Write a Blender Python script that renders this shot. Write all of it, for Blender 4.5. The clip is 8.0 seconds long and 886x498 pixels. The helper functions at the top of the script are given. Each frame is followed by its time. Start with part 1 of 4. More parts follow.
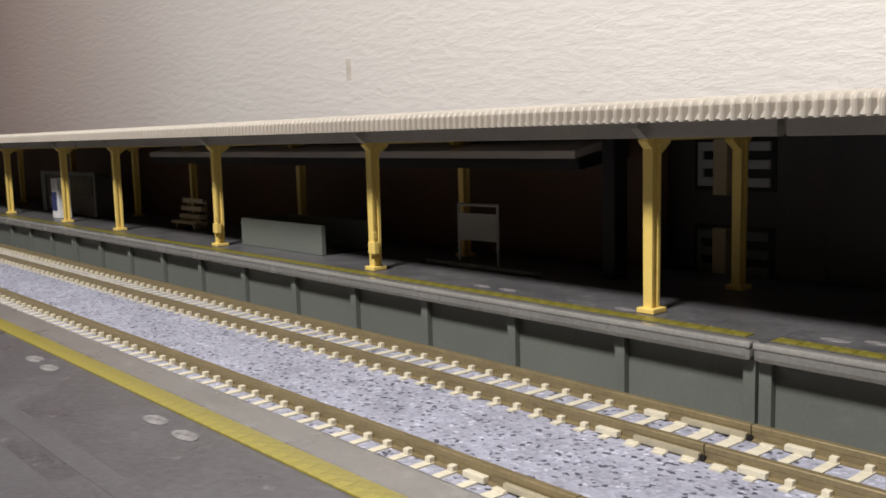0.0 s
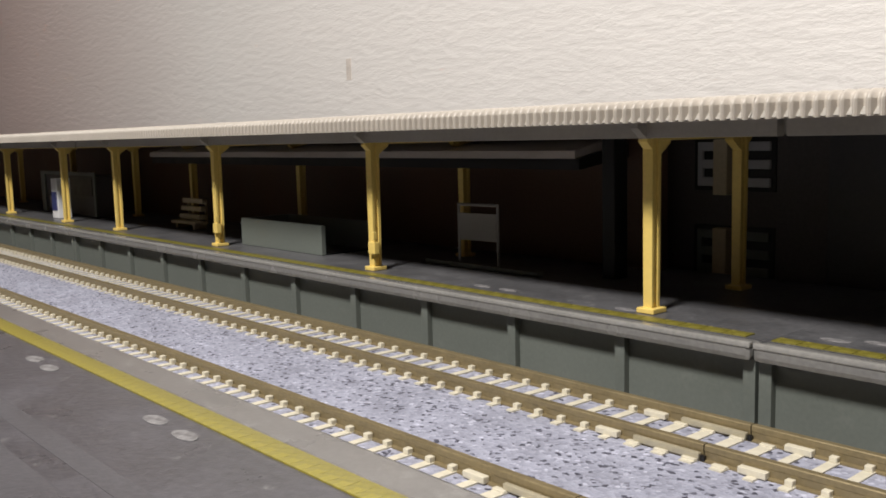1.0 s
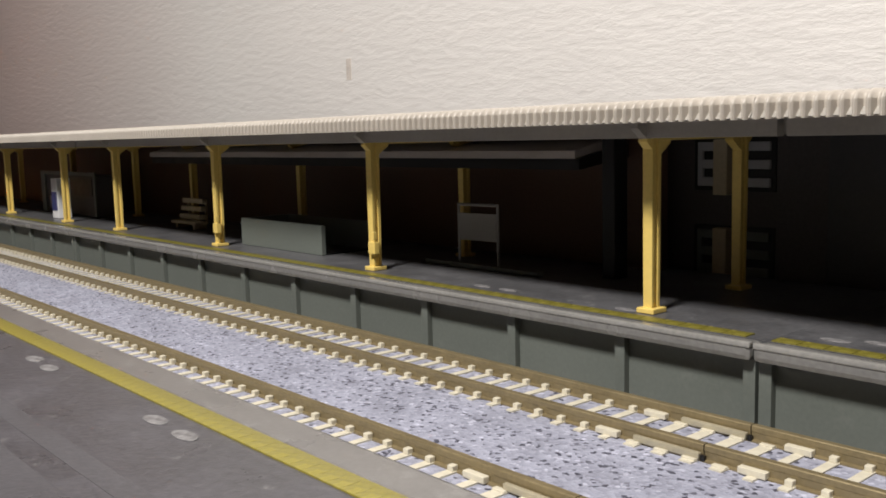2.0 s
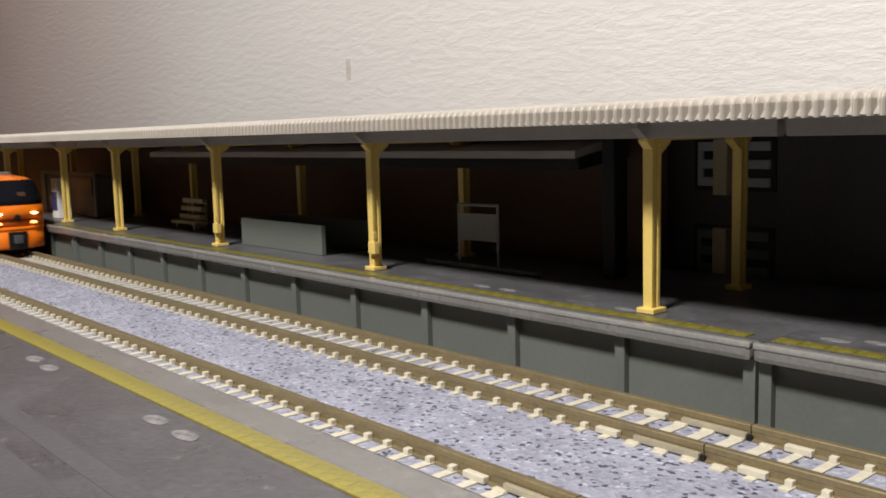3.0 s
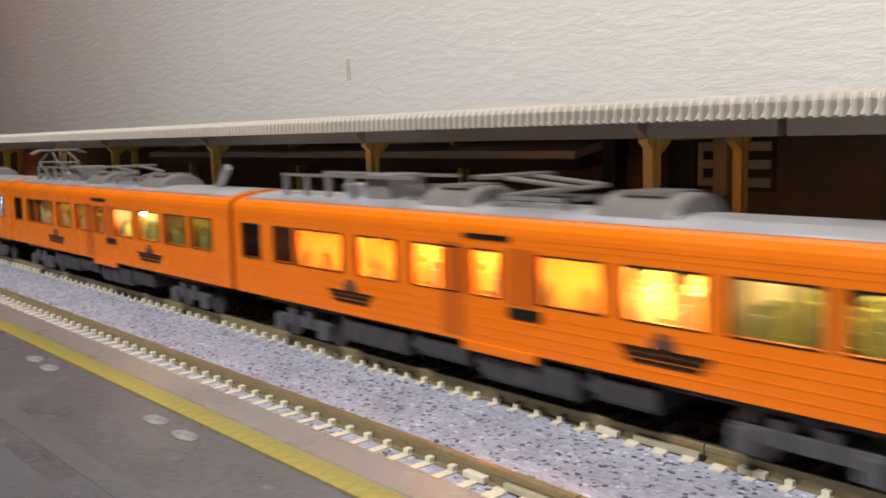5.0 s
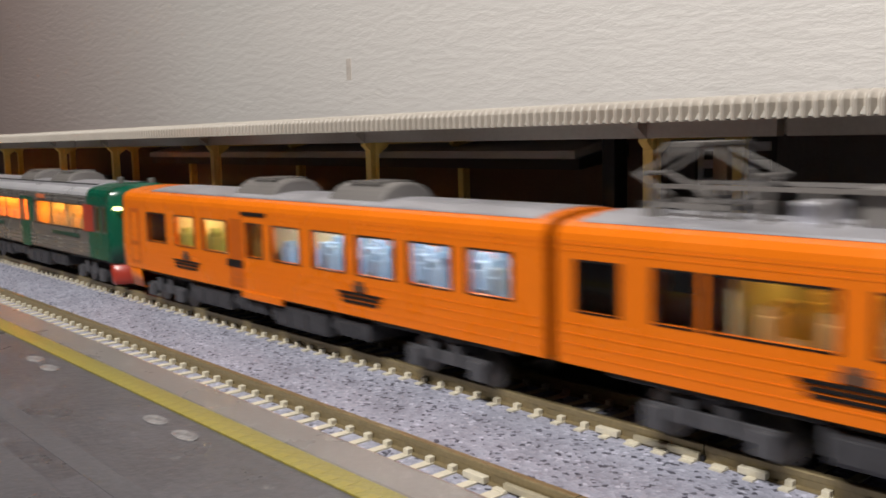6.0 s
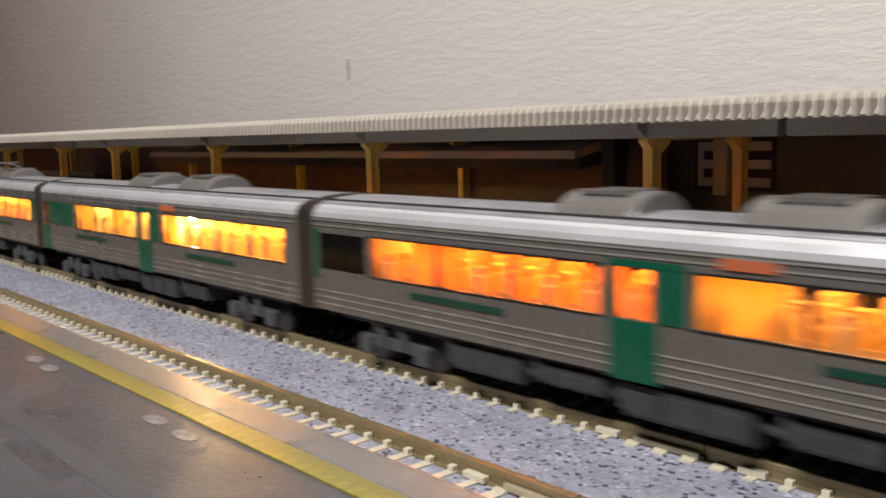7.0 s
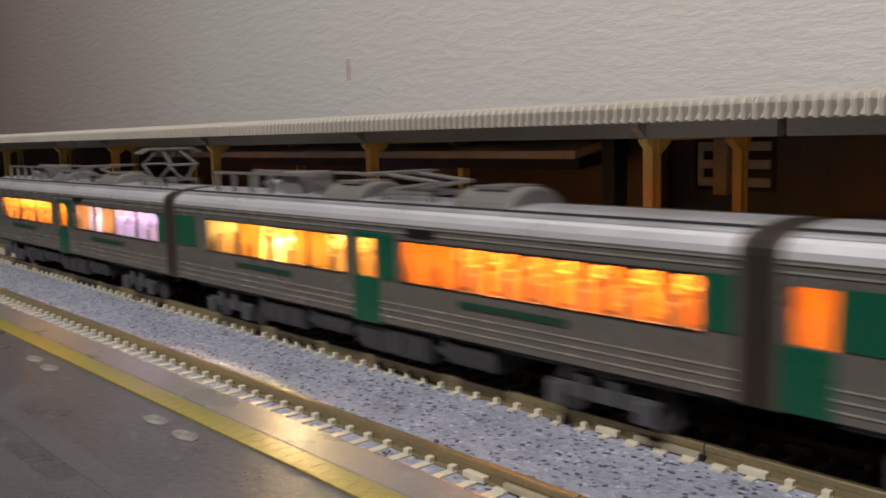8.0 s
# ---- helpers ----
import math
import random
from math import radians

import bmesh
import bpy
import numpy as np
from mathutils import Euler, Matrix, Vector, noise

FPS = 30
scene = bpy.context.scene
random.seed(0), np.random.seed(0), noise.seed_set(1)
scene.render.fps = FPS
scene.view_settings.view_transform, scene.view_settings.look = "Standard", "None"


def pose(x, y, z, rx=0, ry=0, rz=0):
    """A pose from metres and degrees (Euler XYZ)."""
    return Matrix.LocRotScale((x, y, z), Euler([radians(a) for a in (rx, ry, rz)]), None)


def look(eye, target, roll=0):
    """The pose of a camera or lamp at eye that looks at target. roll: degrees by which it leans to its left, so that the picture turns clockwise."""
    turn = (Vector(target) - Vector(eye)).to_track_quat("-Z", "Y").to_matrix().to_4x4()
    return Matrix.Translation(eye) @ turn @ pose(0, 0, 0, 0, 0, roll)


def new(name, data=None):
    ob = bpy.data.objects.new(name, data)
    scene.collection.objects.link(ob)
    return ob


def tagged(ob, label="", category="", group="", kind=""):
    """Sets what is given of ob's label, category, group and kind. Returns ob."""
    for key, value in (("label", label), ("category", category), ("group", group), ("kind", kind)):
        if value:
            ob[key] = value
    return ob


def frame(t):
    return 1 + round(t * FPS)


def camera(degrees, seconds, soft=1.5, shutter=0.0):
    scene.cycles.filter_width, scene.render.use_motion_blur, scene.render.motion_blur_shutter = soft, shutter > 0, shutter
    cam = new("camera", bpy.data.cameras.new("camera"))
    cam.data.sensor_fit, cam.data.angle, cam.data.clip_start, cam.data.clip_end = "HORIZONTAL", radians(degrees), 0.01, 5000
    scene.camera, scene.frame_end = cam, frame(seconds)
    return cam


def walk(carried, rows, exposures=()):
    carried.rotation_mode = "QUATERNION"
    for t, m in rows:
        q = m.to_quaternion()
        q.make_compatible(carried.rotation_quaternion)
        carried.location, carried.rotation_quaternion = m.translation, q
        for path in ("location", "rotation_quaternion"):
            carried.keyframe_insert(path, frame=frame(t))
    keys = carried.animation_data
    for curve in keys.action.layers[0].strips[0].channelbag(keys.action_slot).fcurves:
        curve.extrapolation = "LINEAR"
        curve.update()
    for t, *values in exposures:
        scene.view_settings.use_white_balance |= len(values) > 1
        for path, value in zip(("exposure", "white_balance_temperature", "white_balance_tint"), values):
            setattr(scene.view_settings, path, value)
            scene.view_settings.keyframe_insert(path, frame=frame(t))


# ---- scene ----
MM = 0.001

# camera: stands still on the near platform
cam = camera(51.1, 8.0, soft=1.75, shutter=0.35)
YAW, PITCH = radians(-49.02), radians(-7.01)
EYE = Vector((0.0, 0.0, 0.0361))
AIM = EYE + Vector((math.sin(YAW) * math.cos(PITCH), math.cos(YAW) * math.cos(PITCH), math.sin(PITCH)))
VIEW = look(EYE, AIM, -1.375)
walk(cam, [(0.0, VIEW), (8.0, VIEW)],
     exposures=[(0.0, 0.0), (3.8, 0.0), (4.3, -0.05), (4.9, -0.18), (5.2, -0.22), (6.3, -0.36), (6.8, -0.36), (7.1, -0.36), (7.4, -0.52), (8.0, -0.87)])

# light: one room lamp in front of the layout, high up; a faint room
world = bpy.data.worlds.new("room_dark")
world.use_nodes = True
world.node_tree.nodes["Background"].inputs[0].default_value = (1.0, 0.85, 0.75, 1)
world.node_tree.nodes["Background"].inputs[1].default_value = 0.016
scene.world = world
lamp_data = bpy.data.lights.new("ceiling_lamp", "AREA")
lamp_data.shape, lamp_data.size = "DISK", 0.11
lamp_data.energy = 9.2
lamp_data.color = (1.0, 0.95, 0.90)
lamp = new("room_lamp_light", lamp_data)
lamp.matrix_world = look((0.0, -0.31, 0.62), (-0.12, 0.12, 0.02))


# ---------- materials ----------
def mat(name, color, rough=0.5, metal=0.0, vary=0.12, scale=200.0, bump=0.1, fine=1500.0, emit=None, spec=0.5, bump_dist=0.0002):
    m = bpy.data.materials.new(name)
    m.use_nodes = True
    nt = m.node_tree
    b = nt.nodes["Principled BSDF"]
    b.inputs["Metallic"].default_value = metal
    b.inputs["Specular IOR Level"].default_value = spec
    tc = nt.nodes.new("ShaderNodeTexCoord")
    n1 = nt.nodes.new("ShaderNodeTexNoise")
    n1.inputs["Scale"].default_value, n1.inputs["Detail"].default_value = scale, 5
    n2 = nt.nodes.new("ShaderNodeTexNoise")
    n2.inputs["Scale"].default_value, n2.inputs["Detail"].default_value = fine, 3
    nt.links.new(tc.outputs["Object"], n1.inputs["Vector"])
    nt.links.new(tc.outputs["Object"], n2.inputs["Vector"])
    add = nt.nodes.new("ShaderNodeMath")
    add.operation = "ADD"
    nt.links.new(n1.outputs["Fac"], add.inputs[0])
    nt.links.new(n2.outputs["Fac"], add.inputs[1])
    ramp = nt.nodes.new("ShaderNodeMapRange")
    ramp.inputs[1].default_value, ramp.inputs[2].default_value = 0.6, 1.4
    ramp.inputs[3].default_value, ramp.inputs[4].default_value = 1 - vary, 1 + vary
    nt.links.new(add.outputs[0], ramp.inputs[0])
    mul = nt.nodes.new("ShaderNodeVectorMath")
    mul.operation = "SCALE"
    mul.inputs[0].default_value = color
    nt.links.new(ramp.outputs[0], mul.inputs["Scale"])
    nt.links.new(mul.outputs[0], b.inputs["Base Color"])
    rr = nt.nodes.new("ShaderNodeMapRange")
    rr.inputs[1].default_value, rr.inputs[2].default_value = 0.3, 0.7
    rr.inputs[3].default_value, rr.inputs[4].default_value = max(0.03, rough - 0.08), min(1, rough + 0.08)
    nt.links.new(n1.outputs["Fac"], rr.inputs[0])
    nt.links.new(rr.outputs[0], b.inputs["Roughness"])
    if bump:
        bp = nt.nodes.new("ShaderNodeBump")
        bp.inputs["Strength"].default_value, bp.inputs["Distance"].default_value = bump, bump_dist
        nt.links.new(n2.outputs["Fac"], bp.inputs["Height"])
        nt.links.new(bp.outputs[0], b.inputs["Normal"])
    if emit:
        b.inputs["Emission Color"].default_value = (*emit[0], 1)
        b.inputs["Emission Strength"].default_value = emit[1]
    return m


def dusty(m, amount, scale, level):
    """Scatters small pale specks and a few scuffs over a material."""
    nt = m.node_tree
    b = nt.nodes["Principled BSDF"]
    src = b.inputs["Base Color"].links[0].from_socket
    tc = nt.nodes.new("ShaderNodeTexCoord")
    nz = nt.nodes.new("ShaderNodeTexNoise")
    nz.inputs["Scale"].default_value, nz.inputs["Detail"].default_value, nz.inputs["Roughness"].default_value = scale, 8, 0.75
    nt.links.new(tc.outputs["Object"], nz.inputs["Vector"])
    mr = nt.nodes.new("ShaderNodeMapRange")
    mr.inputs[1].default_value, mr.inputs[2].default_value, mr.inputs[4].default_value = level, level + 0.16, amount
    nt.links.new(nz.outputs["Fac"], mr.inputs[0])
    mx = nt.nodes.new("ShaderNodeMix")
    mx.data_type = "RGBA"
    mx.inputs[7].default_value = (0.36, 0.36, 0.35, 1)
    nt.links.new(mr.outputs[0], mx.inputs[0])
    nt.links.new(src, mx.inputs[6])
    nt.links.new(mx.outputs[2], b.inputs["Base Color"])
    return m


def wallpaper():
    """White embossed wallpaper: short horizontal strokes in relief."""
    m = mat("wallpaper", (0.81, 0.785, 0.76), 0.42, vary=0.04, scale=8.0, bump=0.0)
    nt = m.node_tree
    b = nt.nodes["Principled BSDF"]
    tc = nt.nodes.new("ShaderNodeTexCoord")
    # pink lens cast put into the paper's colour, growing towards -x
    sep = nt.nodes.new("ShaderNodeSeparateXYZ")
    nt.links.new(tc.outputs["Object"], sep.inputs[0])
    lens_cast = nt.nodes.new("ShaderNodeMapRange")
    lens_cast.inputs[1].default_value, lens_cast.inputs[2].default_value = -0.5, -0.85
    nt.links.new(sep.outputs[0], lens_cast.inputs[0])
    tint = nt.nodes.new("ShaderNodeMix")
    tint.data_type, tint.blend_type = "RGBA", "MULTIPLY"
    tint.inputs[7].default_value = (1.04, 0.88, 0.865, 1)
    nt.links.new(lens_cast.outputs[0], tint.inputs[0])
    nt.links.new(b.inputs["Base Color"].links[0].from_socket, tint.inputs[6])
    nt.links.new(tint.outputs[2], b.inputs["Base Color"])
    mp = nt.nodes.new("ShaderNodeMapping")
    mp.inputs["Scale"].default_value = (120, 120, 330)
    nz = nt.nodes.new("ShaderNodeTexNoise")
    nz.inputs["Scale"].default_value, nz.inputs["Detail"].default_value, nz.inputs["Roughness"].default_value = 1.0, 5, 0.65
    bp = nt.nodes.new("ShaderNodeBump")
    bp.inputs["Strength"].default_value, bp.inputs["Distance"].default_value = 0.5, 0.0013
    nt.links.new(tc.outputs["Object"], mp.inputs[0])
    nt.links.new(mp.outputs[0], nz.inputs["Vector"])
    nt.links.new(nz.outputs["Fac"], bp.inputs["Height"])
    nt.links.new(bp.outputs[0], b.inputs["Normal"])
    return m


def ballast_material():
    """Pale blue-grey moulded stone bed with darker grains."""
    m = bpy.data.materials.new("ballast")
    m.use_nodes = True
    nt = m.node_tree
    b = nt.nodes["Principled BSDF"]
    tc = nt.nodes.new("ShaderNodeTexCoord")
    v = nt.nodes.new("ShaderNodeTexVoronoi")
    v.inputs["Scale"].default_value = 1800
    nt.links.new(tc.outputs["Object"], v.inputs["Vector"])
    cr = nt.nodes.new("ShaderNodeValToRGB")
    pick = nt.nodes.new("ShaderNodeSeparateColor")
    nt.links.new(v.outputs["Color"], pick.inputs[0])
    nt.links.new(pick.outputs[0], cr.inputs[0])
    cr.color_ramp.interpolation = "LINEAR"
    e = cr.color_ramp.elements
    e[0].position, e[0].color = 0.06, (0.055, 0.055, 0.08, 1)
    e[1].position, e[1].color = 1.0, (0.50, 0.51, 0.62, 1)
    for p, c in ((0.12, (0.245, 0.252, 0.315, 1)), (0.5, (0.30, 0.31, 0.385, 1)), (0.92, (0.345, 0.355, 0.44, 1))):
        el = cr.color_ramp.elements.new(p)
        el.color = c
    n = nt.nodes.new("ShaderNodeTexNoise")
    n.inputs["Scale"].default_value, n.inputs["Detail"].default_value = 120, 4
    nt.links.new(tc.outputs["Object"], n.inputs["Vector"])
    mr = nt.nodes.new("ShaderNodeMapRange")
    mr.inputs[1].default_value, mr.inputs[2].default_value, mr.inputs[3].default_value, mr.inputs[4].default_value = 0.3, 0.7, 0.86, 1.12
    nt.links.new(n.outputs["Fac"], mr.inputs[0])
    sc = nt.nodes.new("ShaderNodeVectorMath")
    sc.operation = "SCALE"
    nt.links.new(cr.outputs[0], sc.inputs[0])
    nt.links.new(mr.outputs[0], sc.inputs["Scale"])
    nt.links.new(sc.outputs[0], b.inputs["Base Color"])
    b.inputs["Roughness"].default_value = 0.75
    bp = nt.nodes.new("ShaderNodeBump")
    bp.inputs["Strength"].default_value, bp.inputs["Distance"].default_value = 0.4, 0.0003
    nt.links.new(v.outputs["Distance"], bp.inputs["Height"])
    nt.links.new(bp.outputs[0], b.inputs["Normal"])
    return m


def glass_material(name, tint, rough=0.05):
    m = bpy.data.materials.new(name)
    m.use_nodes = True
    nt = m.node_tree
    nt.nodes.clear()
    out = nt.nodes.new("ShaderNodeOutputMaterial")
    tr = nt.nodes.new("ShaderNodeBsdfTransparent")
    tr.inputs[0].default_value = (*tint, 1)
    gl = nt.nodes.new("ShaderNodeBsdfGlossy")
    gl.inputs["Roughness"].default_value = rough
    lw = nt.nodes.new("ShaderNodeLayerWeight")
    lw.inputs[0].default_value = 0.2
    fr = nt.nodes.new("ShaderNodeMath")
    fr.operation = "MULTIPLY_ADD"
    fr.inputs[1].default_value, fr.inputs[2].default_value = 0.25, 0.03
    nt.links.new(lw.outputs["Facing"], fr.inputs[0])
    mx = nt.nodes.new("ShaderNodeMixShader")
    nt.links.new(fr.outputs[0], mx.inputs[0])
    nt.links.new(tr.outputs[0], mx.inputs[1])
    nt.links.new(gl.outputs[0], mx.inputs[2])
    nt.links.new(mx.outputs[0], out.inputs[0])
    return m


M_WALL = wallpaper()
M_ROOM = mat("room_paint", (0.27, 0.225, 0.20), 0.7, vary=0.05, scale=5)
M_TABLE = mat("table_board", (0.22, 0.16, 0.11), 0.55, vary=0.2, scale=20)
M_BALLAST = ballast_material()
M_TIE = mat("tie_plastic", (0.60, 0.56, 0.45), 0.5, vary=0.10, scale=300, bump=0.15)
M_RAIL = mat("rail_brass", (0.25, 0.2, 0.11), 0.42, metal=0.45, vary=0.18, scale=150, bump=0.1)
M_JOIN = mat("joiner_metal", (0.42, 0.38, 0.28), 0.4, metal=0.3)
M_DECK = mat("platform_deck", (0.072, 0.070, 0.080), 0.33, vary=0.35, scale=110, bump=0.45, fine=1200)
M_DECK_FAR = mat("far_platform_deck", (0.085, 0.085, 0.09), 0.36, vary=0.35, scale=110, bump=0.3, fine=1200)
M_EDGE = mat("platform_edge_strip", (0.165, 0.157, 0.153), 0.31, vary=0.22, scale=90, bump=0.2, fine=1300)
M_EDGE_FAR = mat("far_edge_strip", (0.165, 0.162, 0.155), 0.24, vary=0.25, scale=90, bump=0.05, fine=1300, spec=0.9)
M_LIP = mat("platform_lip", (0.25, 0.245, 0.232), 0.2, vary=0.2, scale=90, bump=0.08, spec=0.8)
M_PWALL = mat("platform_wall", (0.13, 0.145, 0.132), 0.4, vary=0.12, scale=40, bump=0.08)
M_YEL = mat("tactile_yellow", (0.255, 0.215, 0.018), 0.35, vary=0.45, scale=350, bump=0.4, fine=1800)
M_YEL_WORN = mat("tactile_worn", (0.16, 0.14, 0.025), 0.4, vary=0.5, scale=350, bump=0.3, fine=1800)
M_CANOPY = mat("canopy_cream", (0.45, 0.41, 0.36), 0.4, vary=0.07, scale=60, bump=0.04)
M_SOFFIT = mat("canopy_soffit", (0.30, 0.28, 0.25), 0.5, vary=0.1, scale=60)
M_POST = mat("post_yellow", (0.74, 0.55, 0.16), 0.36, vary=0.08, scale=120, bump=0.06)
M_MARK = mat("worn_white_mark", (0.19, 0.185, 0.19), 0.4, vary=0.6, scale=700)
M_GREY = mat("parapet_grey", (0.13, 0.145, 0.13), 0.45, vary=0.1, scale=100)
M_SIGN = mat("sign_grey_white", (0.27, 0.26, 0.25), 0.4, vary=0.05)
M_BENCH = mat("bench_cream", (0.5, 0.42, 0.28), 0.5, vary=0.12)
M_DARK = mat("dark_building", (0.075, 0.066, 0.066), 0.55, vary=0.25, scale=50)
M_BROWN = mat("brown_building", (0.10, 0.05, 0.03), 0.55, vary=0.25, scale=60)
M_ROOF = mat("station_roof", (0.42, 0.38, 0.35), 0.5, vary=0.12)
M_BLACK = mat("black_plastic", (0.006, 0.006, 0.007), 0.4, vary=0.2)
M_LOUVRE = mat("louvre_white", (0.42, 0.42, 0.44), 0.4, vary=0.06)
M_BLUE = mat("blue_plastic", (0.03, 0.04, 0.14), 0.4)
M_WHITE = mat("white_plastic", (0.7, 0.7, 0.7), 0.4, vary=0.05)
M_ORANGE = mat("orange_body", (0.78, 0.175, 0.007), 0.28, vary=0.04, scale=80, bump=0.02)
# darker copy of the body orange, carrying the shade of recesses and end walls
M_ORANGE_SHADE = mat("orange_shade", (0.50, 0.10, 0.006), 0.35, vary=0.05)
M_SILVER = mat("silver_grey_body", (0.19, 0.18, 0.17), 0.3, metal=0.45, vary=0.05, scale=80, bump=0.02)
M_ROOF_SILVER = mat("silver_roof", (0.88, 0.88, 0.93), 0.33, metal=0.55, vary=0.06, scale=100, bump=0.03)
# lighter than the silver body: the ribs' highlight is put into this colour
M_RIB_HIGHLIGHT = mat("rib_highlight", (0.36, 0.35, 0.33), 0.25, metal=0.4)
M_GREEN = mat("green_body", (0.004, 0.085, 0.048), 0.28, vary=0.06, scale=80, bump=0.02)
M_GREEN_D = mat("dark_green_lettering", (0.006, 0.05, 0.032), 0.35, vary=0.2)
M_RED = mat("red_body", (0.36, 0.04, 0.025), 0.32, vary=0.06)
M_TRAINROOF = mat("train_roof", (0.74, 0.74, 0.80), 0.36, metal=0.75, vary=0.07, scale=100, bump=0.05)
M_UNIT = mat("roof_unit", (0.165, 0.155, 0.148), 0.36, vary=0.07, scale=120, bump=0.05)
M_UNDER = mat("underframe", (0.022, 0.022, 0.024), 0.55, vary=0.25, scale=200, bump=0.2)
M_BOGIE = mat("bogie_grey", (0.07, 0.07, 0.078), 0.5, vary=0.25, scale=250, bump=0.2)
M_GEAR = mat("equipment_grey", (0.042, 0.042, 0.048), 0.5, vary=0.3, scale=300, bump=0.3)
M_WHEEL = mat("wheel_metal", (0.12, 0.11, 0.10), 0.35, metal=0.9)
M_END = mat("car_end_brown", (0.05, 0.038, 0.032), 0.5)
M_FLOOR = mat("car_floor", (0.06, 0.045, 0.04), 0.6)
M_WIND = mat("windshield_dark", (0.008, 0.008, 0.011), 0.34, vary=0.1, bump=0.0, spec=0.02)
M_GLASS = glass_material("window_glass", (0.92, 0.90, 0.86))
M_GLASS_DK = glass_material("tinted_glass", (0.22, 0.2, 0.19))
M_HEAD = mat("headlamp_glow", (1, 0.9, 0.6), 0.3, emit=((1.0, 0.72, 0.3), 7.0))


# for sheets added inside the cars to catch and spread the lamp light
def glow_sheet_material():
    m = mat("glow_sheet", (0.50, 0.34, 0.13), 0.7, vary=0.25, scale=180, bump=0.0)
    nt = m.node_tree
    b = nt.nodes["Principled BSDF"]
    tl = nt.nodes.new("ShaderNodeBsdfTranslucent")
    tl.inputs[0].default_value = (0.95, 0.72, 0.34, 1)
    mx = nt.nodes.new("ShaderNodeMixShader")
    mx.inputs[0].default_value = 0.75
    nt.links.new(b.outputs[0], mx.inputs[1])
    nt.links.new(tl.outputs[0], mx.inputs[2])
    nt.links.new(mx.outputs[0], nt.nodes["Material Output"].inputs[0])
    return m


M_GLOW_SHEET = glow_sheet_material()
M_HEAD_AMBER = mat("amber_lamp_glow", (1, 0.7, 0.3), 0.3, emit=((1.0, 0.5, 0.12), 3.0))
M_LED = mat("led_glow", (1, 0.9, 0.7), 0.3, emit=((1.0, 0.70, 0.32), 9000.0))
M_LED_DIM = mat("small_led_glow", (1, 0.9, 0.7), 0.3, emit=((1.0, 0.62, 0.25), 700.0))
M_BOARD_LIT = mat("lit_destination_board", (0.05, 0.02, 0.02), 0.4, emit=((1.0, 0.24, 0.07), 0.45))
M_LAMP = mat("lamp_shade", (0.8, 0.8, 0.78), 0.5)


dusty(M_DECK, 0.55, 420, 0.60)
dusty(M_DECK_FAR, 0.6, 500, 0.58)
dusty(M_EDGE, 0.65, 260, 0.55)
dusty(M_EDGE_FAR, 0.4, 260, 0.60)
for glossy, weight in ((M_EDGE, 1.0), (M_YEL, 0.8), (M_DECK, 0.3)):
    node = glossy.node_tree.nodes["Principled BSDF"]
    node.inputs["Specular IOR Level"].default_value = 0.8
    node.inputs["Coat Weight"].default_value, node.inputs["Coat Roughness"].default_value = weight, 0.3
dusty(M_PWALL, 0.12, 200, 0.58)

# ---------- mesh helpers, in millimetres ----------
def box(bm, x0, x1, y0, y1, z0, z1, bevel=0.0):
    vs = [bm.verts.new((x, y, z)) for x in (x0, x1) for y in (y0, y1) for z in (z0, z1)]
    fs = [bm.faces.new([vs[i] for i in q]) for q in ((0, 1, 3, 2), (4, 6, 7, 5), (0, 4, 5, 1), (2, 3, 7, 6), (0, 2, 6, 4), (1, 5, 7, 3))]
    if bevel:
        es = list({e for f in fs for e in f.edges})
        bmesh.ops.bevel(bm, geom=es, offset=bevel, segments=2, affect="EDGES", profile=0.6)
    return bm


def boxes(*args, bevel=0.0):
    bm = bmesh.new()
    for a in args:
        box(bm, *a, bevel=bevel)
    return bm


def extrude_x(profile, x0, x1, closed=True):
    """A prism along x with the (y, z) profile, ends closed."""
    bm = bmesh.new()
    a = [bm.verts.new((x0, y, z)) for y, z in profile]
    b = [bm.verts.new((x1, y, z)) for y, z in profile]
    n = len(profile)
    for i in range(n if closed else n - 1):
        j = (i + 1) % n
        bm.faces.new((a[i], b[i], b[j], a[j]))
    if closed:
        bm.faces.new(a)
        bm.faces.new(b[::-1])
    bmesh.ops.recalc_face_normals(bm, faces=bm.faces)
    return bm


def extrude_z(profile, z0, z1, taper=1.0):
    """A prism along z with the (x, y) profile, its top scaled by taper."""
    bm = bmesh.new()
    a = [bm.verts.new((x, y, z0)) for x, y in profile]
    b = [bm.verts.new((x * taper, y * taper, z1)) for x, y in profile]
    n = len(profile)
    for i in range(n):
        j = (i + 1) % n
        bm.faces.new((a[i], b[i], b[j], a[j]))
    bm.faces.new(a)
    bm.faces.new(b[::-1])
    bmesh.ops.recalc_face_normals(bm, faces=bm.faces)
    return bm


H_BEAM = [(-0.80, -0.98), (0.80, -0.98), (0.80, -0.45), (0.45, -0.4), (0.45, 0.4), (0.80, 0.45), (0.80, 0.98), (-0.80, 0.98), (-0.80, 0.45), (-0.45, 0.4), (-0.45, -0.4), (-0.80, -0.45)]


def cyl(bm, cx, cy, cz, r, h, axis="y", seg=20):
    turn = {"y": Matrix.Rotation(math.pi / 2, 4, "X"), "x": Matrix.Rotation(math.pi / 2, 4, "Y"), "z": Matrix()}[axis]
    bmesh.ops.create_cone(bm, cap_ends=True, segments=seg, radius1=r, radius2=r, depth=h, matrix=Matrix.Translation((cx, cy, cz)) @ turn)
    return bm


